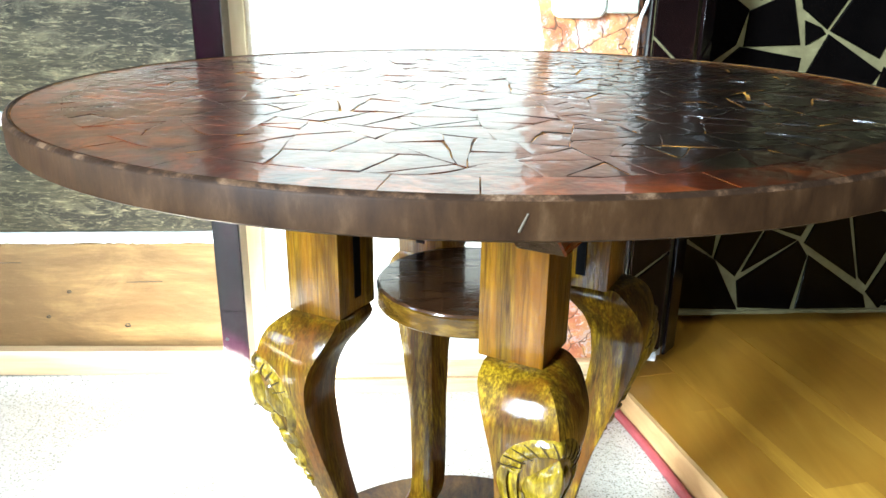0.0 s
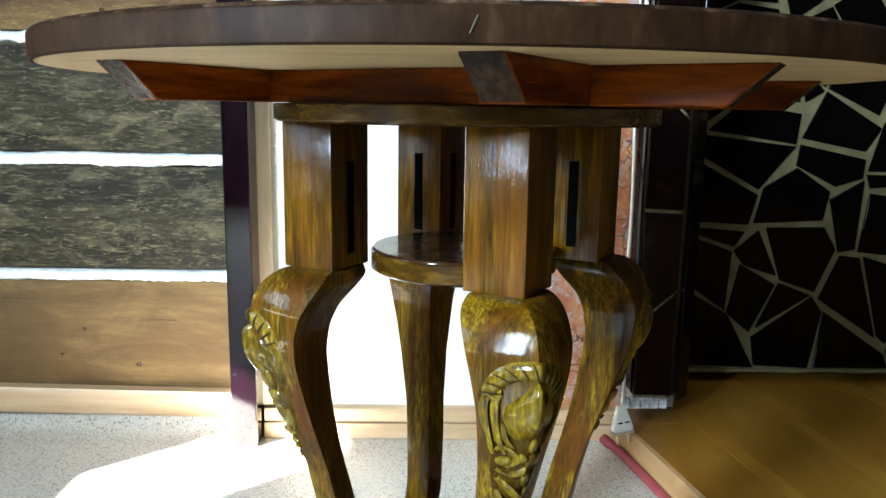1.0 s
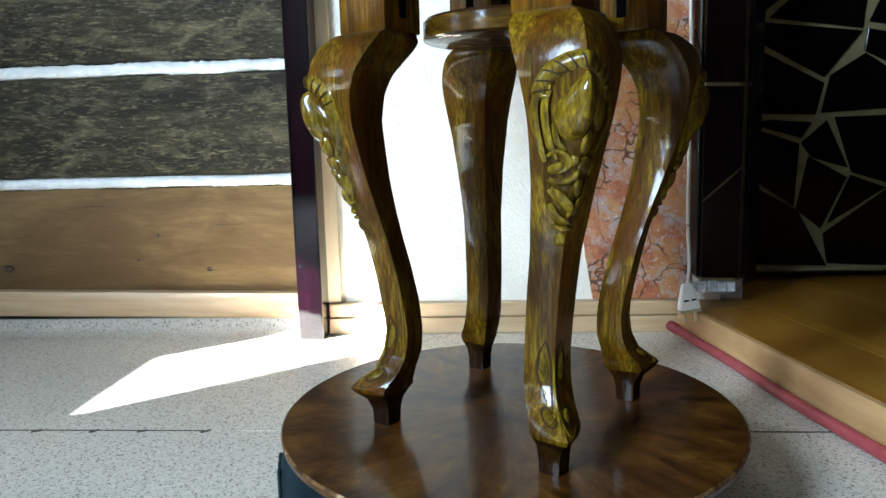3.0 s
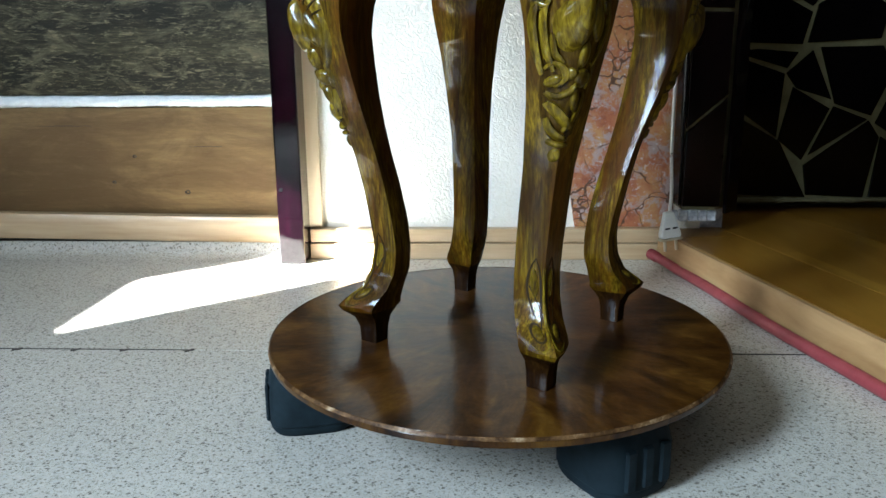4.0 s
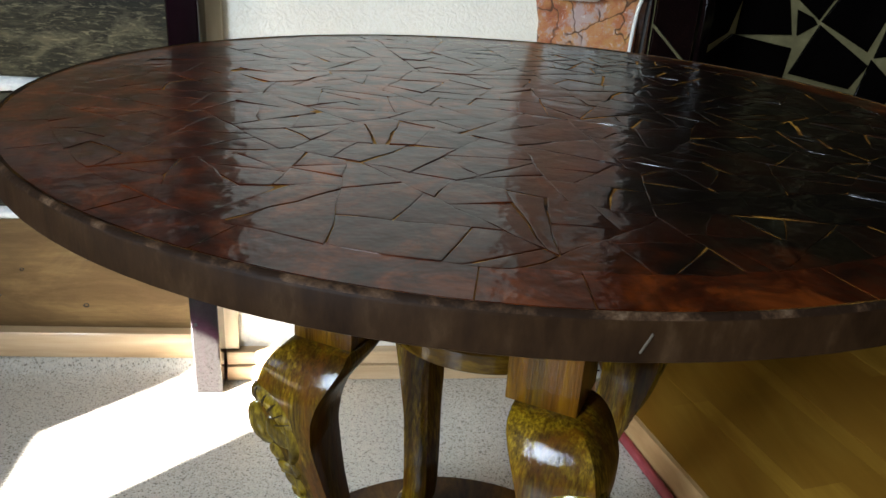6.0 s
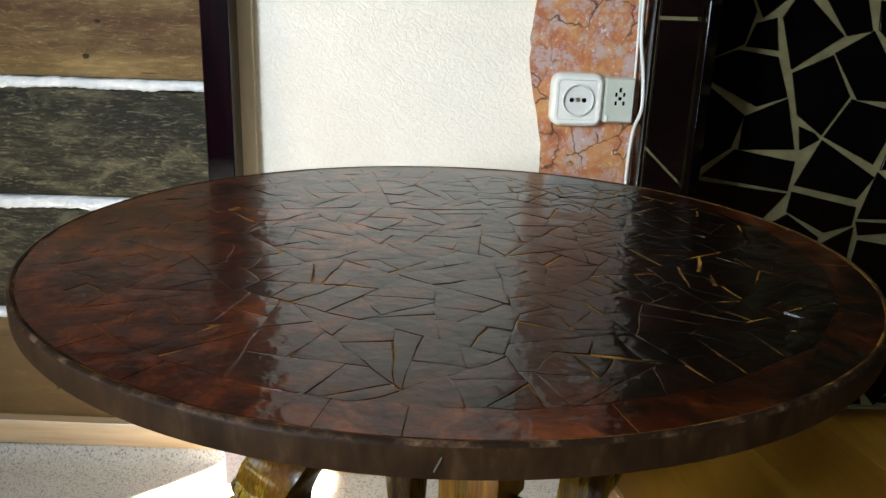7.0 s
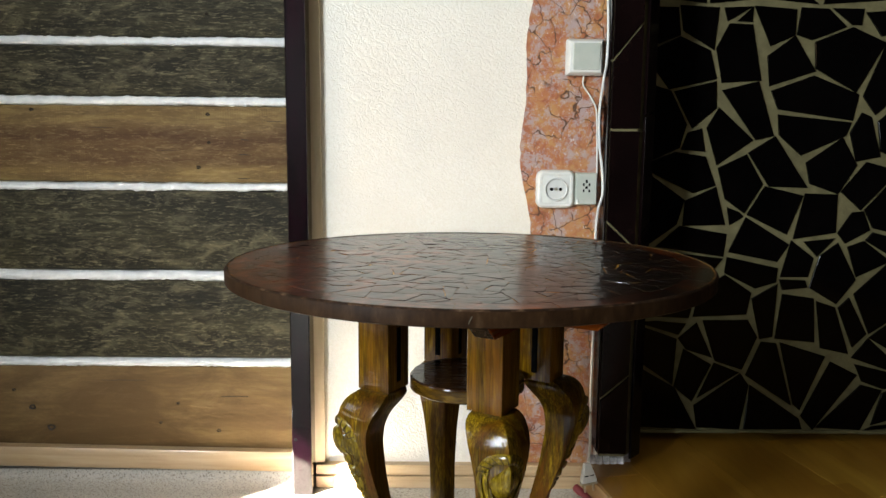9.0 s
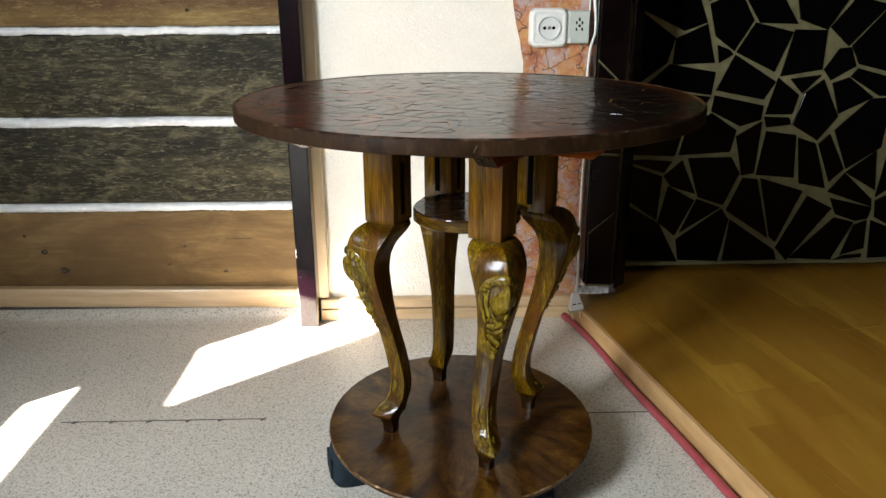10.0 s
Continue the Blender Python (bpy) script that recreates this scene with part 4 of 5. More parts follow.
radio = empty("radio_socket", (0.5725, PAPER_Y - 0.003, 0.669), "small greenish-grey wall outlet with slotted holes", "socket")
ob = part("case", rounded_plate(0.047, 0.068, 0.003, [(0.0, 0.0), (0.0, 0.016), (0.002, 0.020), (0.003, 0.021)]), "green", radio, smooth=35)
ob.matrix_basis = TO_ROOM
for x, z, wd, hg in ((0, 0.016, 0.004, 0.007), (-0.006, 0.009, 0.0035, 0.006), (0.006, 0.009, 0.0035, 0.006), (0, 0.003, 0.005, 0.005), (-0.006, -0.004, 0.0035, 0.006), (0.006, -0.004, 0.0035, 0.006)):
    part("slot", boxed((x - wd / 2, -0.0216, z - hg / 2), (x + wd / 2, -0.019, z + hg / 2), 0.0005, 1), "hole", radio)
part("latch", boxed((-0.0215, -0.0235, -0.032), (-0.0165, -0.019, -0.022), 0.001, 1), "white", radio)

switch = empty("light_switch", (0.561, PAPER_Y - 0.003, 0.941), "white square light switch with one rocker", "switch")
ob = part("box", rounded_plate(0.076, 0.073, 0.003, [(0.0, 0.0), (0.0, 0.017), (0.006, 0.026), (0.0075, 0.0265)]), "white", switch, smooth=35)
ob.matrix_basis = TO_ROOM
ob = part("rocker", rounded_plate(0.056, 0.054, 0.002, [(0.0, 0.02), (0.0, 0.0272), (0.0015, 0.0285)]), "green", switch, smooth=35)
ob.matrix_basis = pose(0.002, 0, 0.001, 91.5, 0, 0)

line = smooth_line([(0.603, 1.381, 2.36), (0.601, 1.382, 1.6), (0.604, 1.378, 1.15), (0.603, 1.352, 0.99), (0.602, 1.351, 0.93), (0.600, 1.365, 0.895), (0.597, 1.380, 0.83), (0.5995, 1.380, 0.76), (0.603, 1.362, 0.71), (0.6035, 1.352, 0.66), (0.599, 1.372, 0.62), (0.598, 1.380, 0.55), (0.6005, 1.377, 0.42), (0.599, 1.375, 0.30), (0.5975, 1.365, 0.19), (0.590, 1.320, 0.130), (0.580, 1.284, 0.100)], 10)
cord = tagged(part("wall_cable", tube(line, 0.0028, 8), "white", smooth=60), "thin white electric cable running down the wall", "cable")
line = smooth_line([(0.560, 1.372, 0.906), (0.561, 1.380, 0.885), (0.577, 1.382, 0.862), (0.590, 1.381, 0.835), (0.5935, 1.381, 0.79), (0.595, 1.38, 0.74), (0.5955, 1.379, 0.70)], 8)
tagged(part("switch_cable", tube(line, 0.0019, 8), "white", smooth=60), "thin white cable hanging from the light switch", "cable")

plug = empty("mains_plug", (0.5785, 1.275, 0.075), "white mains plug hanging loose over the floor edge", "plug")
plug.rotation_euler = (radians(-4), radians(-6), radians(14))
bm = bmesh.new()
rings = []
for wd, dp, z in ((0.011, 0.008, 0.026), (0.0145, 0.0105, 0.0245), (0.020, 0.012, 0.015), (0.0265, 0.0135, 0.004), (0.0325, 0.0145, -0.006), (0.034, 0.015, -0.0125), (0.031, 0.013, -0.0150)):
    rings.append([bm.verts.new((wd / 2 * math.copysign(abs(math.cos(a)) ** 0.3, math.cos(a)), dp / 2 * math.copysign(abs(math.sin(a)) ** 0.3, math.sin(a)), z)) for a in (2 * math.pi * i / 20 for i in range(20))])
for a, b in zip(rings, rings[1:]):
    for k in range(20):
        bm.faces.new((a[k], a[(k + 1) % 20], b[(k + 1) % 20], b[k]))
bm.faces.new(rings[0])
bm.faces.new(rings[-1])
part("plug_body", bm, "white", plug, smooth=35)
for x in (-0.0062, 0.0062):
    part("grip_slot", boxed((x - 0.0042, -0.0078, -0.0008), (x + 0.0042, -0.0060, 0.0018), 0.0006, 1), "hole", plug)
part("pin_base", rounded_plate(0.036, 0.017, 0.005, [(0.0, -0.0185), (0.0, -0.0150), (0.001, -0.0145)]), "worn_plastic", plug, "yellowed pin base", smooth=35)
for x in (-0.0095, 0.0095):
    ob = part("pin", lathe([(0.0022, -0.036), (0.0025, -0.034), (0.0025, -0.013)], 12), "pin", plug, "metal plug pin", smooth=50)
    ob.location.x = x

line = []
for i in range(70):
    y = 1.335 - 2.3 * i / 69
    line.append((step_edge(y) - 0.0225 + 0.0035 * math.sin(6 * y) + 0.002 * math.sin(17 * y), y, 0.0076))
line[0] = (line[0][0] - 0.017, line[0][1] - 0.004, 0.021)
line[1] = (line[1][0] - 0.0045, line[1][1], 0.0125)
hose = tagged(part("red_hose", tube(line, 0.0076, 14), "red", smooth=60), "dull red rubber hose lying along the raised floor", "hose")
way = (Vector(line[0]) - Vector(line[1])).normalized()
collar = part("hose_collar", lathe([(0.0078, -0.020), (0.0087, -0.018), (0.0089, -0.003), (0.0080, 0.0002), (0.0060, 0.0002)], 18), "red", hose, smooth=40)
collar.matrix_basis = Matrix.Translation(line[0]) @ way.to_track_quat("Z", "Y").to_matrix().to_4x4()
mouth = part("hose_mouth", lathe([(0.0062, -0.004), (0.0062, 0.0004), (0.005, 0.0006)], 16), "hole", hose, "dark open hose end")
mouth.matrix_basis = Matrix.Translation(line[0]) @ way.to_track_quat("Z", "Y").to_matrix().to_4x4()

# ---------------------------------------------------------------- the table
CX, CY = 0.303, 0.805
TURN = 14.0                 # azimuth of the leg that points to the right, in degrees
DISC_TOP = 0.0785
table = empty("round_table", (CX, CY, 0), "round dark wooden table with inlaid top and four carved legs", "table")

# base board and its rubber feet
bm = lathe([(0.213, DISC_TOP - 0.0090), (0.2176, DISC_TOP - 0.0078), (0.2185, DISC_TOP - 0.003), (0.2165, DISC_TOP), (0.1, DISC_TOP)], 96)
base = part("base_disc", bm, "disc", table, "round brown varnished base board", smooth=40)
base.location = (-0.0085, -0.004, 0)
base.scale = (0.978, 1.030, 1)

part("worn_edge", lathe([(0.2174, DISC_TOP - 0.0016), (0.2189, DISC_TOP - 0.0022), (0.2183, DISC_TOP - 0.0006), (0.2172, DISC_TOP + 0.0002)], 96, True), "worn", base, "pale worn edge", smooth=60)


def rubber_foot(az, out):
    bm = bmesh.new()
    rows = [(0.0, 0.000, 0.88), (0.0, 0.005, 0.96), (0.0, 0.009, 0.96), (0.0, 0.0105, 1.0), (0.0, 0.040, 1.0), (0.0, 0.056, 0.9), (0.0, DISC_TOP - 0.0093, 0.72)]
    rings = []
    for _, z, k in rows:
        ring = []
        for i in range(28):
            a = 2 * math.pi * i / 28
            ring.append(bm.verts.new((0.040 * k * math.copysign(abs(math.cos(a)) ** 0.55, math.cos(a)), 0.037 * k * math.copysign(abs(math.sin(a)) ** 0.55, math.sin(a)), z)))
        rings.append(ring)
    for a, b in zip(rings, rings[1:]):
        for i in range(28):
            bm.faces.new((a[i], a[(i + 1) % 28], b[(i + 1) % 28], b[i]))
    bm.faces.new(rings[0])
    bm.faces.new(rings[-1])
    ob = part("rubber_foot", bm, "rubber", table, "blue-black rubber foot", smooth=40)
    ob.matrix_basis = pose(out * math.cos(radians(az)) - 0.003, out * math.sin(radians(az)), 0, 0, 0, az)
    for k in range(3):
        rib = part("rib", boxed((0.0375, -0.022 + 0.017 * k, 0.012), (0.0415, -0.012 + 0.017 * k, 0.046), 0.0015, 1), "rubber", ob)


for az, out in ((194, 0.184), (301, 0.165), (20, 0.180), (105, 0.180)):
    rubber_foot(az, out)

# legs: rows of height, middle of the section from the table's axis, half depth outwards, half breadth sideways
LEG = [(0.5455, 0.120, 0.0308, 0.0308), (0.4275, 0.120, 0.0308, 0.0308), (0.4265, 0.1205, 0.0298, 0.0298), (0.4245, 0.124, 0.034, 0.033),
       (0.420, 0.129, 0.0385, 0.036), (0.412, 0.136, 0.0395, 0.038), (0.403, 0.1425, 0.0375, 0.0385), (0.392, 0.1495, 0.034, 0.038), (0.375, 0.1535, 0.030, 0.035),
       (0.352, 0.153, 0.0265, 0.0305), (0.33, 0.148, 0.0235, 0.027), (0.30, 0.140, 0.019, 0.0228), (0.275, 0.132, 0.0155, 0.0205), (0.25, 0.1245, 0.0135, 0.018),
       (0.22, 0.117, 0.0138, 0.0175), (0.19, 0.1105, 0.0148, 0.0175), (0.165, 0.1065, 0.0148, 0.0178), (0.145, 0.108, 0.0165, 0.0188), (0.130, 0.1145, 0.0185, 0.0195),
       (0.118, 0.1250, 0.0262, 0.0205), (0.1135, 0.1275, 0.0288, 0.0205), (0.109, 0.1280, 0.0250, 0.0190), (0.1015, 0.125, 0.0165, 0.0145), (0.092, 0.124, 0.013, 0.0128),
       (DISC_TOP, 0.124, 0.0122, 0.0122)]
LEG_Z = np.array([r[0] for r in LEG[::-1]])
LEG_V = np.array([r[1:] for r in LEG[::-1]])
fuller = np.clip((LEG_Z - 0.12) / 0.09, 0.0, 1.0) * np.clip((0.4268 - LEG_Z) / 0.006, 0.4, 1.0)
LEG_V += np.outer(fuller, (-0.0028, 0.0028, 0.0026))


FINE_Z = np.arange(DISC_TOP, 0.42401, 0.0005)
FINE_V = []
for k in range(3):
    raw = np.interp(FINE_Z, LEG_Z, LEG_V[:, k])
    padded = np.concatenate((2 * raw[0] - raw[15:0:-1], raw, 2 * raw[-1] - raw[-2:-17:-1]))
    soft = np.convolve(padded, np.hanning(33)[1:-1] / np.hanning(33).sum(), "valid")
    keep = np.clip((FINE_Z - 0.122) / 0.03, 0.0, 1.0)
    FINE_V.append(raw * (1 - keep) + soft * keep)


def leg_at(z):
    if z <= 0.424:
        return [float(np.interp(z, FINE_Z, FINE_V[k])) for k in range(3)]
    return [float(np.interp(z, LEG_Z, LEG_V[:, k])) for k in range(3)]


def diamond(a, p):
    c, s = math.cos(a), math.sin(a)
    k = (abs(c) ** p + abs(s) ** p) ** (-1 / p)
    return k * c, k * s


def leg_mesh():
    bm = bmesh.new()
    n = 40
    heights = []
    for r0, r1 in zip(LEG[2:], LEG[3:]):
        steps = max(1, int((r0[0] - r1[0]) / 0.0035)) if r0[0] < 0.43 else 1
        heights += [r0[0] + (r1[0] - r0[0]) * k / steps for k in range(steps)]
    heights.append(LEG[-1][0])
    rings = []
    for z in heights:
        s, hr, ht = leg_at(z)
        p = 1.03 if z > 0.4262 else 1.13
        rings.append([bm.verts.new((s + hr * x, ht * y, z)) for x, y in (diamond(2 * math.pi * i / n, p) for i in range(n))])
    for a, b in zip(rings, rings[1:]):
        for i in range(n):
            bm.faces.new((a[i], a[(i + 1) % n], b[(i + 1) % n], b[i]))
    bm.faces.new(rings[0])
    bm.faces.new(rings[-1])
    return bm


def skin(y, z):
    """How far out the leg's outer side lies at this breadth and height."""
    s, hr, ht = leg_at(z)
    k = min(0.985, abs(y) / ht)
    return s + hr * (1 - k ** 1.13) ** (1 / 1.13)


def swelling(bm, y0, z0, ry, rz, h, turn=0.0, point=0.0):
    """A rounded bump on the leg's outer side."""
    ca, sa = math.cos(radians(turn)), math.sin(radians(turn))
    n, m = 18, 5
    rings = []
    for j in range(1, m + 1):
        r = j / m
        ring = []
        for i in range(n):
            a = 2 * math.pi * i / n
            u, v = r * ry * math.cos(a), r * rz * math.sin(a)
            if v > 0 and point:
                u *= 1 - point * (v / rz)
            y, z = y0 + u * ca - v * sa, z0 + u * sa + v * ca
            ring.append(bm.verts.new((skin(y, z) + h * math.sqrt(max(0.0, 1 - r * r)) - (0.0012 if j == m else 0.0), y, z)))
        rings.append(ring)
    top = bm.verts.new((skin(y0, z0) + h, y0, z0))
    for i in range(n):
        bm.faces.new((top, rings[0][i], rings[0][(i + 1) % n]))
    for a, b in zip(rings, rings[1:]):
        for i in range(n):
            bm.faces.new((a[i], b[i], b[(i + 1) % n], a[(i + 1) % n]))
    bm.faces.new(rings[-1])


def ridge(bm, pts, half, h):
    """A raised cord on the leg's outer side through (breadth, height) points."""
    line = smooth_line([(y, z, 0) for y, z in pts], 6)
    rows = []
    for i, p in enumerate(line):
        d = (line[min(i + 1, len(line) - 1)] - line[max(i - 1, 0)]).normalized()
        t = Vector((-d.y, d.x, 0))
        taper = 0.35 + 0.65 * math.sin(math.pi * (i + 0.5) / len(line)) ** 0.5
        row = []
        for k in range(5):
            f = -1 + k / 2
            q = p + t * (f * half * taper)
            row.append(bm.verts.new((skin(q.x, q.y) + h * taper * math.sqrt(max(0.0, 1 - f * f)) - (0.0012 if abs(f) == 1 else 0), q.x, q.y)))
        rows.append(row)
    for a, b in zip(rows, rows[1:]):
        for k in range(4):
            bm.faces.new((a[k], a[k + 1], b[k + 1], b[k]))


FAN_H = 0.0042


def fan_arc(r, a0, a1):
    return [(-0.003 + r * math.cos(radians(a)), 0.3625 + r * math.sin(radians(a))) for a in range(a0, a1, 14)]


def shade_line(bm, pts, half, lift):
    """A thin dark strip on the leg's outer side, coloured as the shade of an incised line; lift gives the height of the
    ground below it at a point.
    """
    line = smooth_line([(y, z, 0) for y, z in pts], 5)
    rows = []
    for i, p in enumerate(line):
        d = (line[min(i + 1, len(line) - 1)] - line[max(i - 1, 0)]).normalized()
        t = Vector((-d.y, d.x, 0)) * half * (0.3 + 0.7 * math.sin(math.pi * (i + 0.5) / len(line)))
        rows.append([bm.verts.new((skin(q.x, q.y) + lift(q.x, q.y) + 0.0004, q.x, q.y)) for q in (p - t, p + t)])
        rows[-1] += [bm.verts.new((v.co.x - 0.0009, v.co.y, v.co.z)) for v in rows[-1][::-1]]
    for a, b in zip(rows, rows[1:]):
        for k in range(4):
            bm.faces.new((a[k], a[(k + 1) % 4], b[(k + 1) % 4], b[k]))
    bm.faces.new(rows[0])
    bm.faces.new(rows[-1])


def fan_height(y, z):
    f = (math.hypot(y + 0.003, z - 0.3625) - 0.0243) / 0.0074
    return FAN_H * math.sqrt(max(0.0, 1 - f * f))


def fan_grooves_mesh():
    bm = bmesh.new()
    for a in range(4, 180, 16):
        lean = a + 9
        shade_line(bm, [(-0.003 + r * math.cos(radians(a + (lean - a) * k / 3)), 0.3625 + r * math.sin(radians(a + (lean - a) * k / 3))) for k, r in enumerate((0.0185, 0.0220, 0.0260, 0.0300))], 0.0006, fan_height)
    return bm


def foot_grooves_mesh():
    """Dark strips as the shade of an incised leaf and spiral, on both outer faces of the foot."""
    bm = bmesh.new()
    flat = lambda y, z: 0.0
    for sg in (1, -1):
        shade_line(bm, [(sg * y, z) for y, z in ((0.0065, 0.180), (0.0030, 0.168), (0.0022, 0.152), (0.0028, 0.138), (0.0040, 0.128))], 0.0008, flat)
        shade_line(bm, [(sg * y, z) for y, z in ((0.0065, 0.180), (0.0098, 0.170), (0.0112, 0.156), (0.0090, 0.143), (0.0070, 0.135))], 0.0007, flat)
        shade_line(bm, [(sg * y, z) for y, z in ((0.0100, 0.158), (0.0070, 0.152), (0.0050, 0.146))], 0.0007, flat)
        shade_line(bm, [(sg * (0.0075 - 0.0050 * math.cos(0.62 * k) * (1 - 0.045 * k)), 0.1265 - 0.0068 * math.sin(0.62 * k) * (1 - 0.045 * k)) for k in range(12)], 0.0008, flat)
    return bm


FAN = [("petal_fan", fan_arc(0.0243, -12, 190), 0.0074, FAN_H), ("fan_curl", [(-0.0262, 0.3720), (-0.0280, 0.3655), (-0.0235, 0.3630), (-0.0205, 0.3675)], 0.0022, 0.0042)]
STEMS = [[(-0.0255, 0.372), (-0.0292, 0.357), (-0.0262, 0.338), (-0.0195, 0.318)], [(-0.0215, 0.371), (-0.0235, 0.355), (-0.0200, 0.336), (-0.0135, 0.320)],
         [(0.0215, 0.369), (0.0240, 0.353), (0.0195, 0.336), (0.0125, 0.322)], [(-0.0175, 0.345), (-0.0150, 0.333), (-0.0085, 0.326)]]
LEAVES = [([(-0.0190, 0.3215), (-0.0145, 0.3255), (-0.0085, 0.3225), (-0.0060, 0.3160), (-0.0105, 0.3105), (-0.0150, 0.3130)], 0.0021, 0.0036),
          ([(-0.0165, 0.3060), (-0.0095, 0.3030), (-0.0025, 0.3060), (0.0020, 0.3120)], 0.0026, 0.0040),
          ([(-0.0150, 0.2990), (-0.0085, 0.2935), (-0.0020, 0.2865), (0.0040, 0.2800)], 0.0036, 0.0046),
          ([(0.0105, 0.3060), (0.0090, 0.2950), (0.0045, 0.2860), (-0.0015, 0.2780)], 0.0024, 0.0036),
          ([(-0.0130, 0.2880), (-0.0095, 0.2800), (-0.0035, 0.2745), (0.0035, 0.2720)], 0.0026, 0.0036),
          ([(-0.0105, 0.2715), (-0.0040, 0.2685), (0.0050, 0.2680)], 0.0020, 0.0030),
          ([(0.0120, 0.3260), (0.0140, 0.3160), (0.0115, 0.3080)], 0.0018, 0.0028)]
BUDS = [("lotus_bud", (-0.0035, 0.3560, 0.0142, 0.0250, 0.0098, -10, 0.8)), ("lotus_bud", (0.0125, 0.354, 0.0070, 0.0165, 0.0045, 10, 0.7)), ("bead", (0.0045, 0.331, 0.0052, 0.0100, 0.0052, -8)),
        ("bead", (0.0065, 0.3155, 0.0078, 0.0074, 0.0056, 0)), ("bead", (0.0035, 0.300, 0.0045, 0.0095, 0.0045, 10)), ("bead", (-0.0125, 0.3135, 0.0060, 0.0046, 0.0044, 25)),
        ("bead", (-0.0035, 0.3185, 0.0052, 0.0046, 0.0044, -20)), ("bead", (-0.0035, 0.2605, 0.0045, 0.0055, 0.0030, 0))]


def carve(leg):
    """The lotus flower in relief, piece by piece, with the leaf and spiral of the foot."""
    def cord(name, *how):
        bm = bmesh.new()
        ridge(bm, *how)
        part(name, bm, "carving", leg, smooth=60)

    def bump(name, *how):
        bm = bmesh.new()
        swelling(bm, *how)
        part(name, bm, "carving", leg, smooth=60)

    # Thin dark patch that puts recess shade between the carved pieces as colour.
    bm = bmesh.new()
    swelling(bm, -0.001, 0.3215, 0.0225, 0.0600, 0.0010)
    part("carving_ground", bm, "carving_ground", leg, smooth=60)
    for name, *how in FAN:
        cord(name, *how)
    for pts in STEMS:
        cord("stem", pts, 0.0026, 0.0046)
    for pts, half, high in LEAVES:
        cord("carved_leaf", pts, half * 1.25, high * 1.3)
    for name, how in BUDS:
        bump(name, *how)
    for sg in (1, -1):
        bump("foot_bead", sg * 0.0072, 0.1262, 0.0032, 0.0040, 0.0022)
        bump("foot_leaf", sg * 0.0066, 0.1600, 0.0028, 0.0125, 0.0016, -4 * sg)
        cord("foot_lip", [(sg * y, z) for y, z in ((0.0008, 0.172), (0.0005, 0.150), (0.0008, 0.130), (0.0030, 0.1185), (0.0085, 0.1150), (0.0130, 0.1180))], 0.0011, 0.0014)


leg = part("leg", leg_mesh(), "leg", table, "olive-brown varnished cabriole leg", smooth=38)
# Ankles get the dark colour as painted shade under the lip.
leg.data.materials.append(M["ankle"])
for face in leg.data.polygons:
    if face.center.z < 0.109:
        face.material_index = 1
bm = boxed((-0.0250, -0.0250, 0.4262), (0.0250, 0.0250, 0.5455), 0.0013, 2)
bmesh.ops.rotate(bm, verts=bm.verts, cent=(0, 0, 0), matrix=Matrix.Rotation(radians(45), 3, "Z"))
bmesh.ops.translate(bm, verts=bm.verts, vec=(0.120, 0, 0))
part("block", bm, "block", leg, "orange-brown varnished square block", smooth=30)
carve(leg)
part("fan_groove", fan_grooves_mesh(), "shade_line", leg)
part("foot_groove", foot_grooves_mesh(), "shade_line", leg)
for side in (1, -1):
    ob = part("slot", boxed((-0.0046, -0.0008, 0.438), (0.0046, 0.0008, 0.514), 0.0007, 2), "hole", leg, "narrow dark mortise slot")
    ob.matrix_basis = pose(0.120 - 0.0177, side * 0.0177, 0, 0, 0, 45 * side)


def splay(ob, az, dx, dy, bx, by):
    """Bends the lower part of a leg, so that its foot stands (dx, dy) away, and sets its block off by (bx, by)."""
    turn = Matrix.Rotation(radians(-az), 2)
    step = turn @ Vector((dx, dy))
    if "slot" in ob.name or "block" in ob.name:
        ob.matrix_basis = Matrix.Translation((turn @ Vector((bx, by))).to_3d()) @ ob.matrix_basis
    for v in ob.data.vertices:
        k = min(1.0, max(0.0, (0.34 - v.co.z) / 0.22))
        if "slot" not in ob.name:
            v.co.x += step.x * k
            v.co.y += step.y * k


LEAN = [(TURN + 90, -0.009, 0.0060, 0.0, 0.0), (TURN + 180, -0.001, -0.008, 0.0, 0.006), (TURN + 270, -0.006, -0.0190, 0.0, 0.010), (TURN, -0.012, -0.005, -0.008, 0.0)]
for az, dx, dy, bx, by in LEAN:
    twin = leg if az == TURN else leg.copy()
    if twin is not leg:
        twin.data = leg.data.copy()
        scene.collection.objects.link(twin)
    twin.matrix_basis = pose(0, 0, 0, 0, 0, az)
    for child in list(leg.children):
        c = child
        if twin is not leg:
            c = child.copy()
            c.data = child.data.copy()
            scene.collection.objects.link(c)
            c.parent = twin
        splay(c, az, dx, dy, bx, by)
    splay(twin, az, dx, dy, bx, by)

# shelf between the legs and plate above them
part("shelf", lathe([(0.0775, 0.4195), (0.0800, 0.4215), (0.0800, 0.4375), (0.0785, 0.4395), (0.03, 0.4395)], 64), "shelf", table, "small dark round shelf", smooth=40)
part("shelf_edge", lathe([(0.0802, 0.4212), (0.0812, 0.4220), (0.0812, 0.4365), (0.0802, 0.4375), (0.0790, 0.43)], 64, True), "plate", table, smooth=40)
bm = lathe([(0.150, 0.5462), (0.158, 0.5462), (0.1605, 0.5477), (0.1605, 0.5585), (0.159, 0.5598), (0.12, 0.5598)], 80)
plate = part("top_plate", bm, "plate", table, "round varnished plate under the table top", smooth=40)
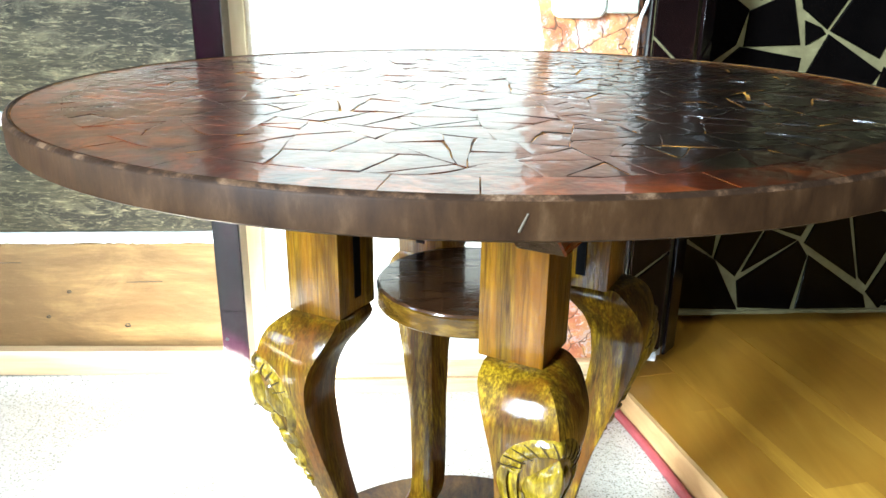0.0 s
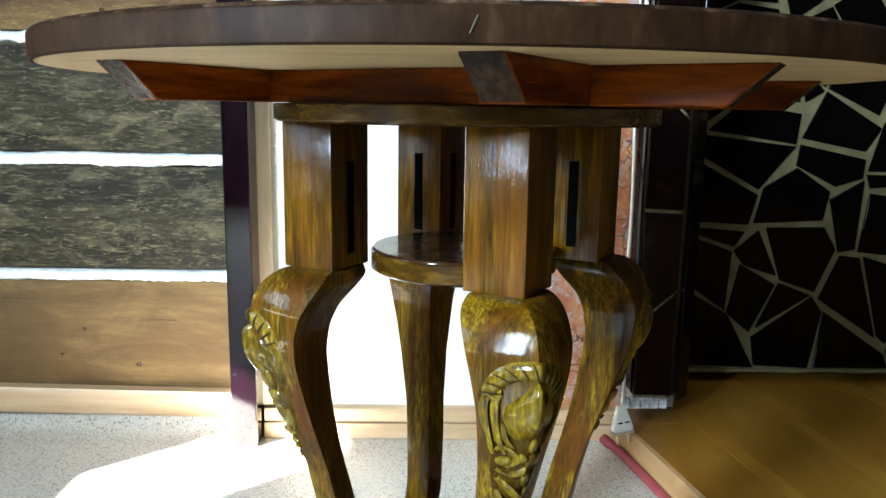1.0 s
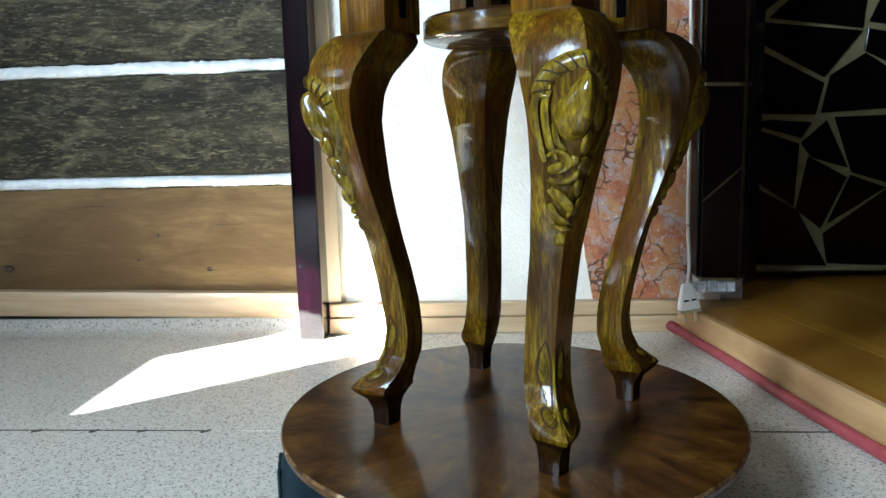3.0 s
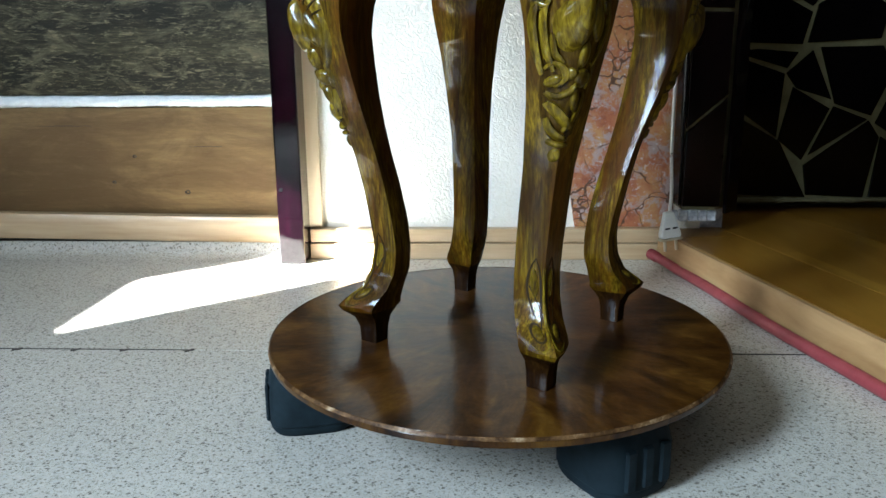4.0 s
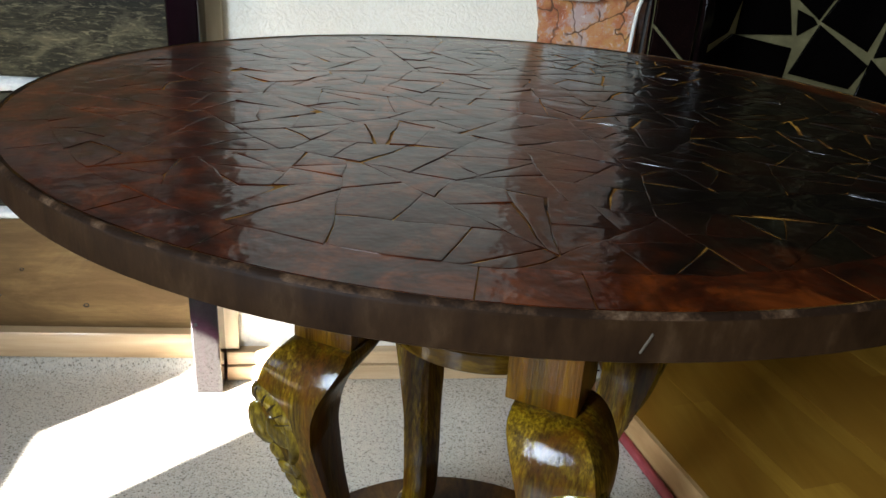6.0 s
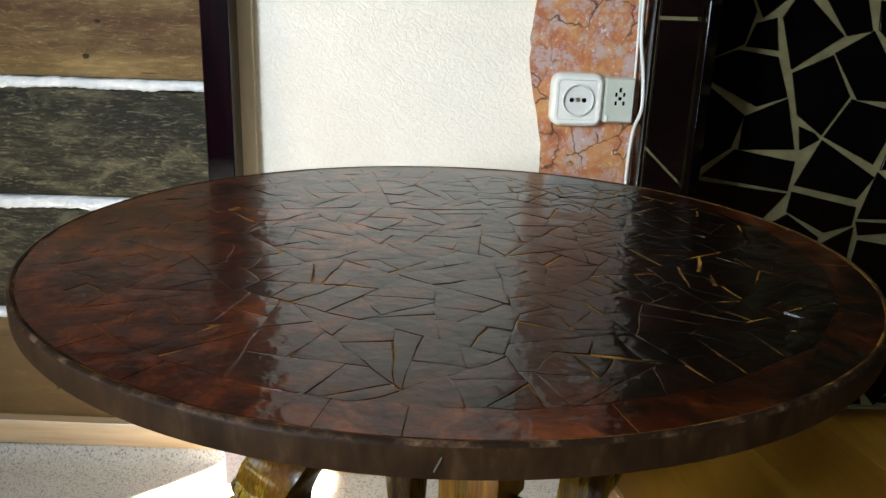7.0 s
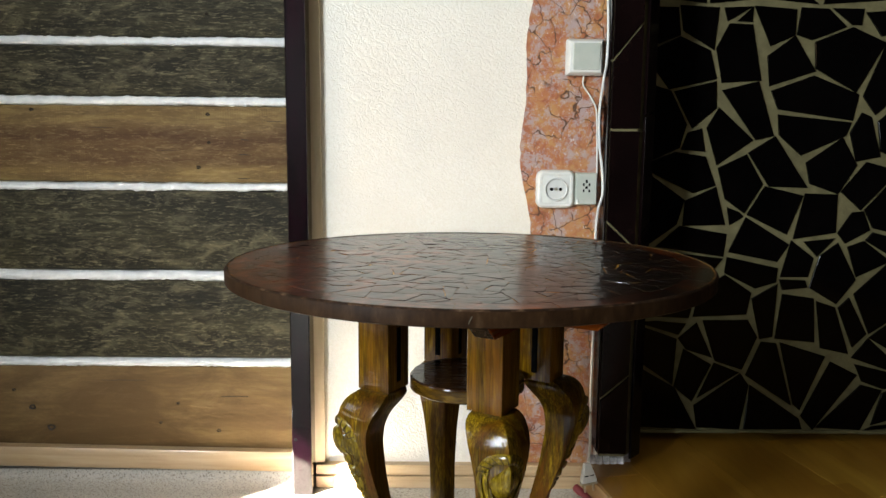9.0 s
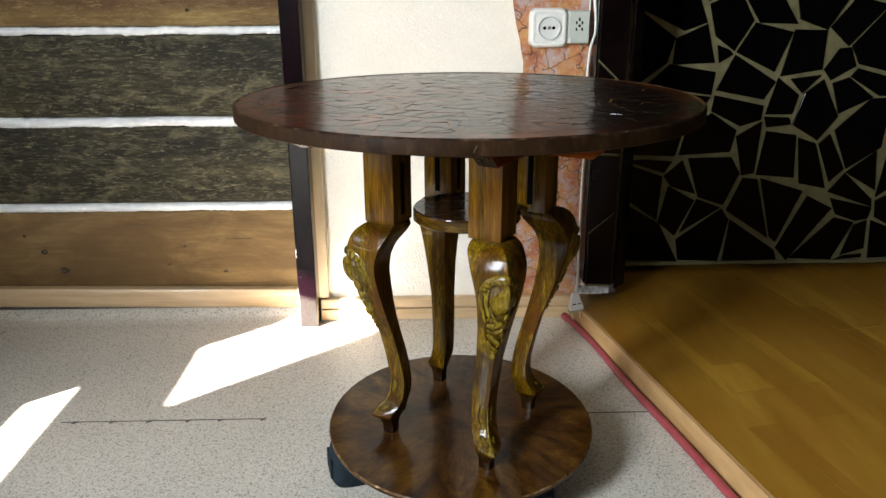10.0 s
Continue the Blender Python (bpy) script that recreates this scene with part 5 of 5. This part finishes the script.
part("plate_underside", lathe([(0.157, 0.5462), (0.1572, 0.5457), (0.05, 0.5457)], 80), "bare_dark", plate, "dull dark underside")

# battens under the top, in the directions of the legs' block faces
E1 = TURN + 225.0


def batten(offset, turn, reach, name="batten"):
    bm = bmesh.new()
    h0, h1, half = 0.5602, 0.5838, 0.0125
    prof = [(-reach - 0.026, h1), (-reach, h0), (reach, h0), (reach + 0.026, h1)]
    a = [bm.verts.new((x, offset - half, z)) for x, z in prof]
    b = [bm.verts.new((x, offset + half, z)) for x, z in prof]
    for k in range(4):
        bm.faces.new((a[k], a[(k + 1) % 4], b[(k + 1) % 4], b[k]))
    bm.faces.new(a)
    bm.faces.new(b)
    bmesh.ops.bevel(bm, geom=list(bm.edges), offset=0.0008, segments=1, affect="EDGES")
    ob = part(name, bm, "batten", table, "red-brown batten with slanted ends")
    ob.data.materials.append(M["batten_end"])
    for face in ob.data.polygons:
        if abs(face.normal.x) > 0.5:
            face.material_index = 1
    ob.matrix_basis = pose(0, 0, 0, 0, 0, turn)


batten(-0.107, E1, 0.240)
batten(0.146, E1, 0.230)
batten(-0.125, E1 + 90, 0.235)
batten(0.118, E1 + 90, 0.235)

# table top: board, rim and inlaid pieces
TOP_R = 0.3255
bm = lathe([(0.3235, 0.5842), (0.3252, 0.5858), (TOP_R, 0.5880), (TOP_R, 0.5990), (0.3245, 0.6012), (0.3225, 0.6018), (0.3215, 0.6013), (0.1, 0.6013)], 128)
top = part("tabletop", bm, "joint", table, "round table top inlaid with broken lacquered pieces", smooth=35)
part("rim_band", lathe([(TOP_R - 0.0010, 0.5834), (TOP_R + 0.0008, 0.5846), (TOP_R + 0.0010, 0.5992), (TOP_R + 0.0003, 0.6008), (0.3238, 0.6020), (0.3218, 0.6016), (0.3218, 0.5900)], 128, True), "rim", top, "dull brown table edge", smooth=40)
part("worn_edge", lathe([(0.3232, 0.6014), (TOP_R + 0.0006, 0.6004), (0.3250, 0.6019), (0.3236, 0.6024)], 128, True), "worn_rim", top, "pale worn upper edge", smooth=60)
part("underside", lathe([(0.31, 0.5836), (0.3228, 0.5836), (0.3228, 0.5841), (0.31, 0.5841)], 96), "ply", top, "raw pale plywood underside", smooth=40)
rng = random.Random(21)


def shatter(poly, most):
    """Splits a polygon by straight breaks until every shard is small."""
    if area(poly) < most * rng.uniform(0.55, 1.3) or len(poly) < 3:
        return [poly]
    cx, cy = sum(p[0] for p in poly) / len(poly), sum(p[1] for p in poly) / len(poly)
    sxx = sum((p[0] - cx) ** 2 for p in poly)
    syy = sum((p[1] - cy) ** 2 for p in poly)
    sxy = sum((p[0] - cx) * (p[1] - cy) for p in poly)
    a = 0.5 * math.atan2(2 * sxy, sxx - syy) + rng.gauss(0, 0.42)
    nx, ny = math.cos(a), math.sin(a)
    spread = math.sqrt(max(sxx, syy) / len(poly))
    c = nx * cx + ny * cy + rng.uniform(-0.35, 0.35) * spread
    out = []
    for sg in (1, -1):
        half = tidy(clipped(poly, sg * nx, sg * ny, sg * c), 0.0006)
        if len(half) >= 3:
            out += shatter(half, most)
    return out


def drawn_in(poly, gap):
    """The shard with each side drawn in by about half a joint."""
    turn = sum(p[0] * q[1] - q[0] * p[1] for p, q in zip(poly, poly[1:] + poly[:1]))
    sign = 1.0 if turn > 0 else -1.0
    cell = list(poly)
    for p, q in zip(poly, poly[1:] + poly[:1]):
        dx, dy = q[0] - p[0], q[1] - p[1]
        d = math.hypot(dx, dy)
        lean = rng.uniform(-0.03, 0.03)
        nx, ny = sign * dy / d, -sign * dx / d
        nx, ny = nx * math.cos(lean) - ny * math.sin(lean), nx * math.sin(lean) + ny * math.cos(lean)
        half = gap * rng.choice((0.03, 0.03, 0.05, 0.08, 0.15, 0.4, 1.8)) / 1.2
        if len(cell) >= 3:
            cell = clipped(cell, nx, ny, nx * (p[0] + q[0]) / 2 + ny * (p[1] + q[1]) / 2 - half)
    return tidy(cell, 0.0008)


def crooked(poly, step=0.011, far=0.0022):
    """The outline broken into short runs that wander; neighbours wander alike."""
    out = []
    for p, q in zip(poly, poly[1:] + poly[:1]):
        n = max(1, int(math.hypot(q[0] - p[0], q[1] - p[1]) / step))
        for k in range(n):
            x, y = p[0] + (q[0] - p[0]) * k / n, p[1] + (q[1] - p[1]) * k / n
            out.append((x + far * noise.noise((x * 55, y * 55, 1.7)), y + far * noise.noise((x * 55, y * 55, 8.3))))
    return out


def cushion(poly, tx, ty):
    """A piece with a softly rounded upper edge, tilted a little; its outline lies round its own middle."""
    bm = bmesh.new()
    n = len(poly)
    rings = []
    for k, z in ((1.0, -0.002), (1.0, 0.00170), (0.985, 0.00177), (0.93, 0.0018)):
        rings.append([bm.verts.new((x * k, y * k, z + (tx * x + ty * y) * k * (z > 0))) for x, y in poly])
    for a, b in zip(rings, rings[1:]):
        for i in range(n):
            bm.faces.new((a[i], a[(i + 1) % n], b[(i + 1) % n], b[i]))
    bm.faces.new(rings[-1])
    bm.faces.new(rings[0][::-1])
    return bm


ring = [(0.2940 * math.cos(2 * math.pi * i / 72), 0.2940 * math.sin(2 * math.pi * i / 72)) for i in range(72)]
middles = [(0.25 * math.sqrt((k + 0.5) / 17) * math.cos(2.4 * k + rng.uniform(-0.4, 0.4)), 0.25 * math.sqrt((k + 0.5) / 17) * math.sin(2.4 * k + rng.uniform(-0.4, 0.4))) for k in range(17)]
fields = []
for x, y in middles:
    poly = ring
    for u, v in middles:
        if (u, v) != (x, y):
            poly = clipped(poly, u - x, v - y, (u * u + v * v - x * x - y * y) / 2)
    fields.append(tidy(poly, 0.0006))
# the black side is laid from smaller pieces with wider joints
shards = [shard for field in fields for shard in shatter(field, 0.00150 if sum(p[0] for p in field) < 0.08 * len(field) else 0.00085)]
for shard in shards:
    poly = drawn_in(shard, 0.0006 if sum(p[0] for p in shard) < 0.06 * len(shard) else 0.0011)
    if len(poly) >= 3 and area(poly) > 0.00003:
        poly = crooked(poly)
        cx, cy = sum(p[0] for p in poly) / len(poly), sum(p[1] for p in poly) / len(poly)
        bm = cushion([(p[0] - cx, p[1] - cy) for p in poly], rng.uniform(-0.017, 0.017), rng.uniform(-0.017, 0.017))
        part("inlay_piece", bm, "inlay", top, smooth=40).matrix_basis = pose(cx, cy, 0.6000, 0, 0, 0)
cuts = sorted(2 * math.pi * (i + rng.uniform(-0.35, 0.35)) / 27 for i in range(27))
for a0, a1 in zip(cuts, cuts[1:] + [cuts[0] + 2 * math.pi]):
    m = 6
    am = (a0 + a1) / 2
    g = 0.0003 / 0.3
    poly = [(0.3212 * math.cos(a0 + g + (a1 - a0 - 2 * g) * k / m), 0.3212 * math.sin(a0 + g + (a1 - a0 - 2 * g) * k / m)) for k in range(m + 1)]
    poly += [(0.2915 * math.cos(a1 - g - (a1 - a0 - 2 * g) * k / m), 0.2915 * math.sin(a1 - g - (a1 - a0 - 2 * g) * k / m)) for k in range(m + 1)]
    cx, cy = 0.307 * math.cos(am), 0.307 * math.sin(am)
    tx, ty = rng.uniform(-0.004, 0.004), rng.uniform(-0.004, 0.004)
    bm = prism(bmesh.new(), [(p[0] - cx, p[1] - cy) for p in poly], -0.002, 0.0016, 0.0, lambda x, y: tx * x + ty * y)
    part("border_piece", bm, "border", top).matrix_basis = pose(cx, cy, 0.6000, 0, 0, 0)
# pale scratch on the rim
bm = boxed((-0.0005, -0.0004, -0.0042), (0.0005, 0.0004, 0.0042), 0.0003, 1)
part("scratch", bm, "scuff", top).matrix_basis = pose(-0.011, -0.3263, 0.592, 0, 24, -2)
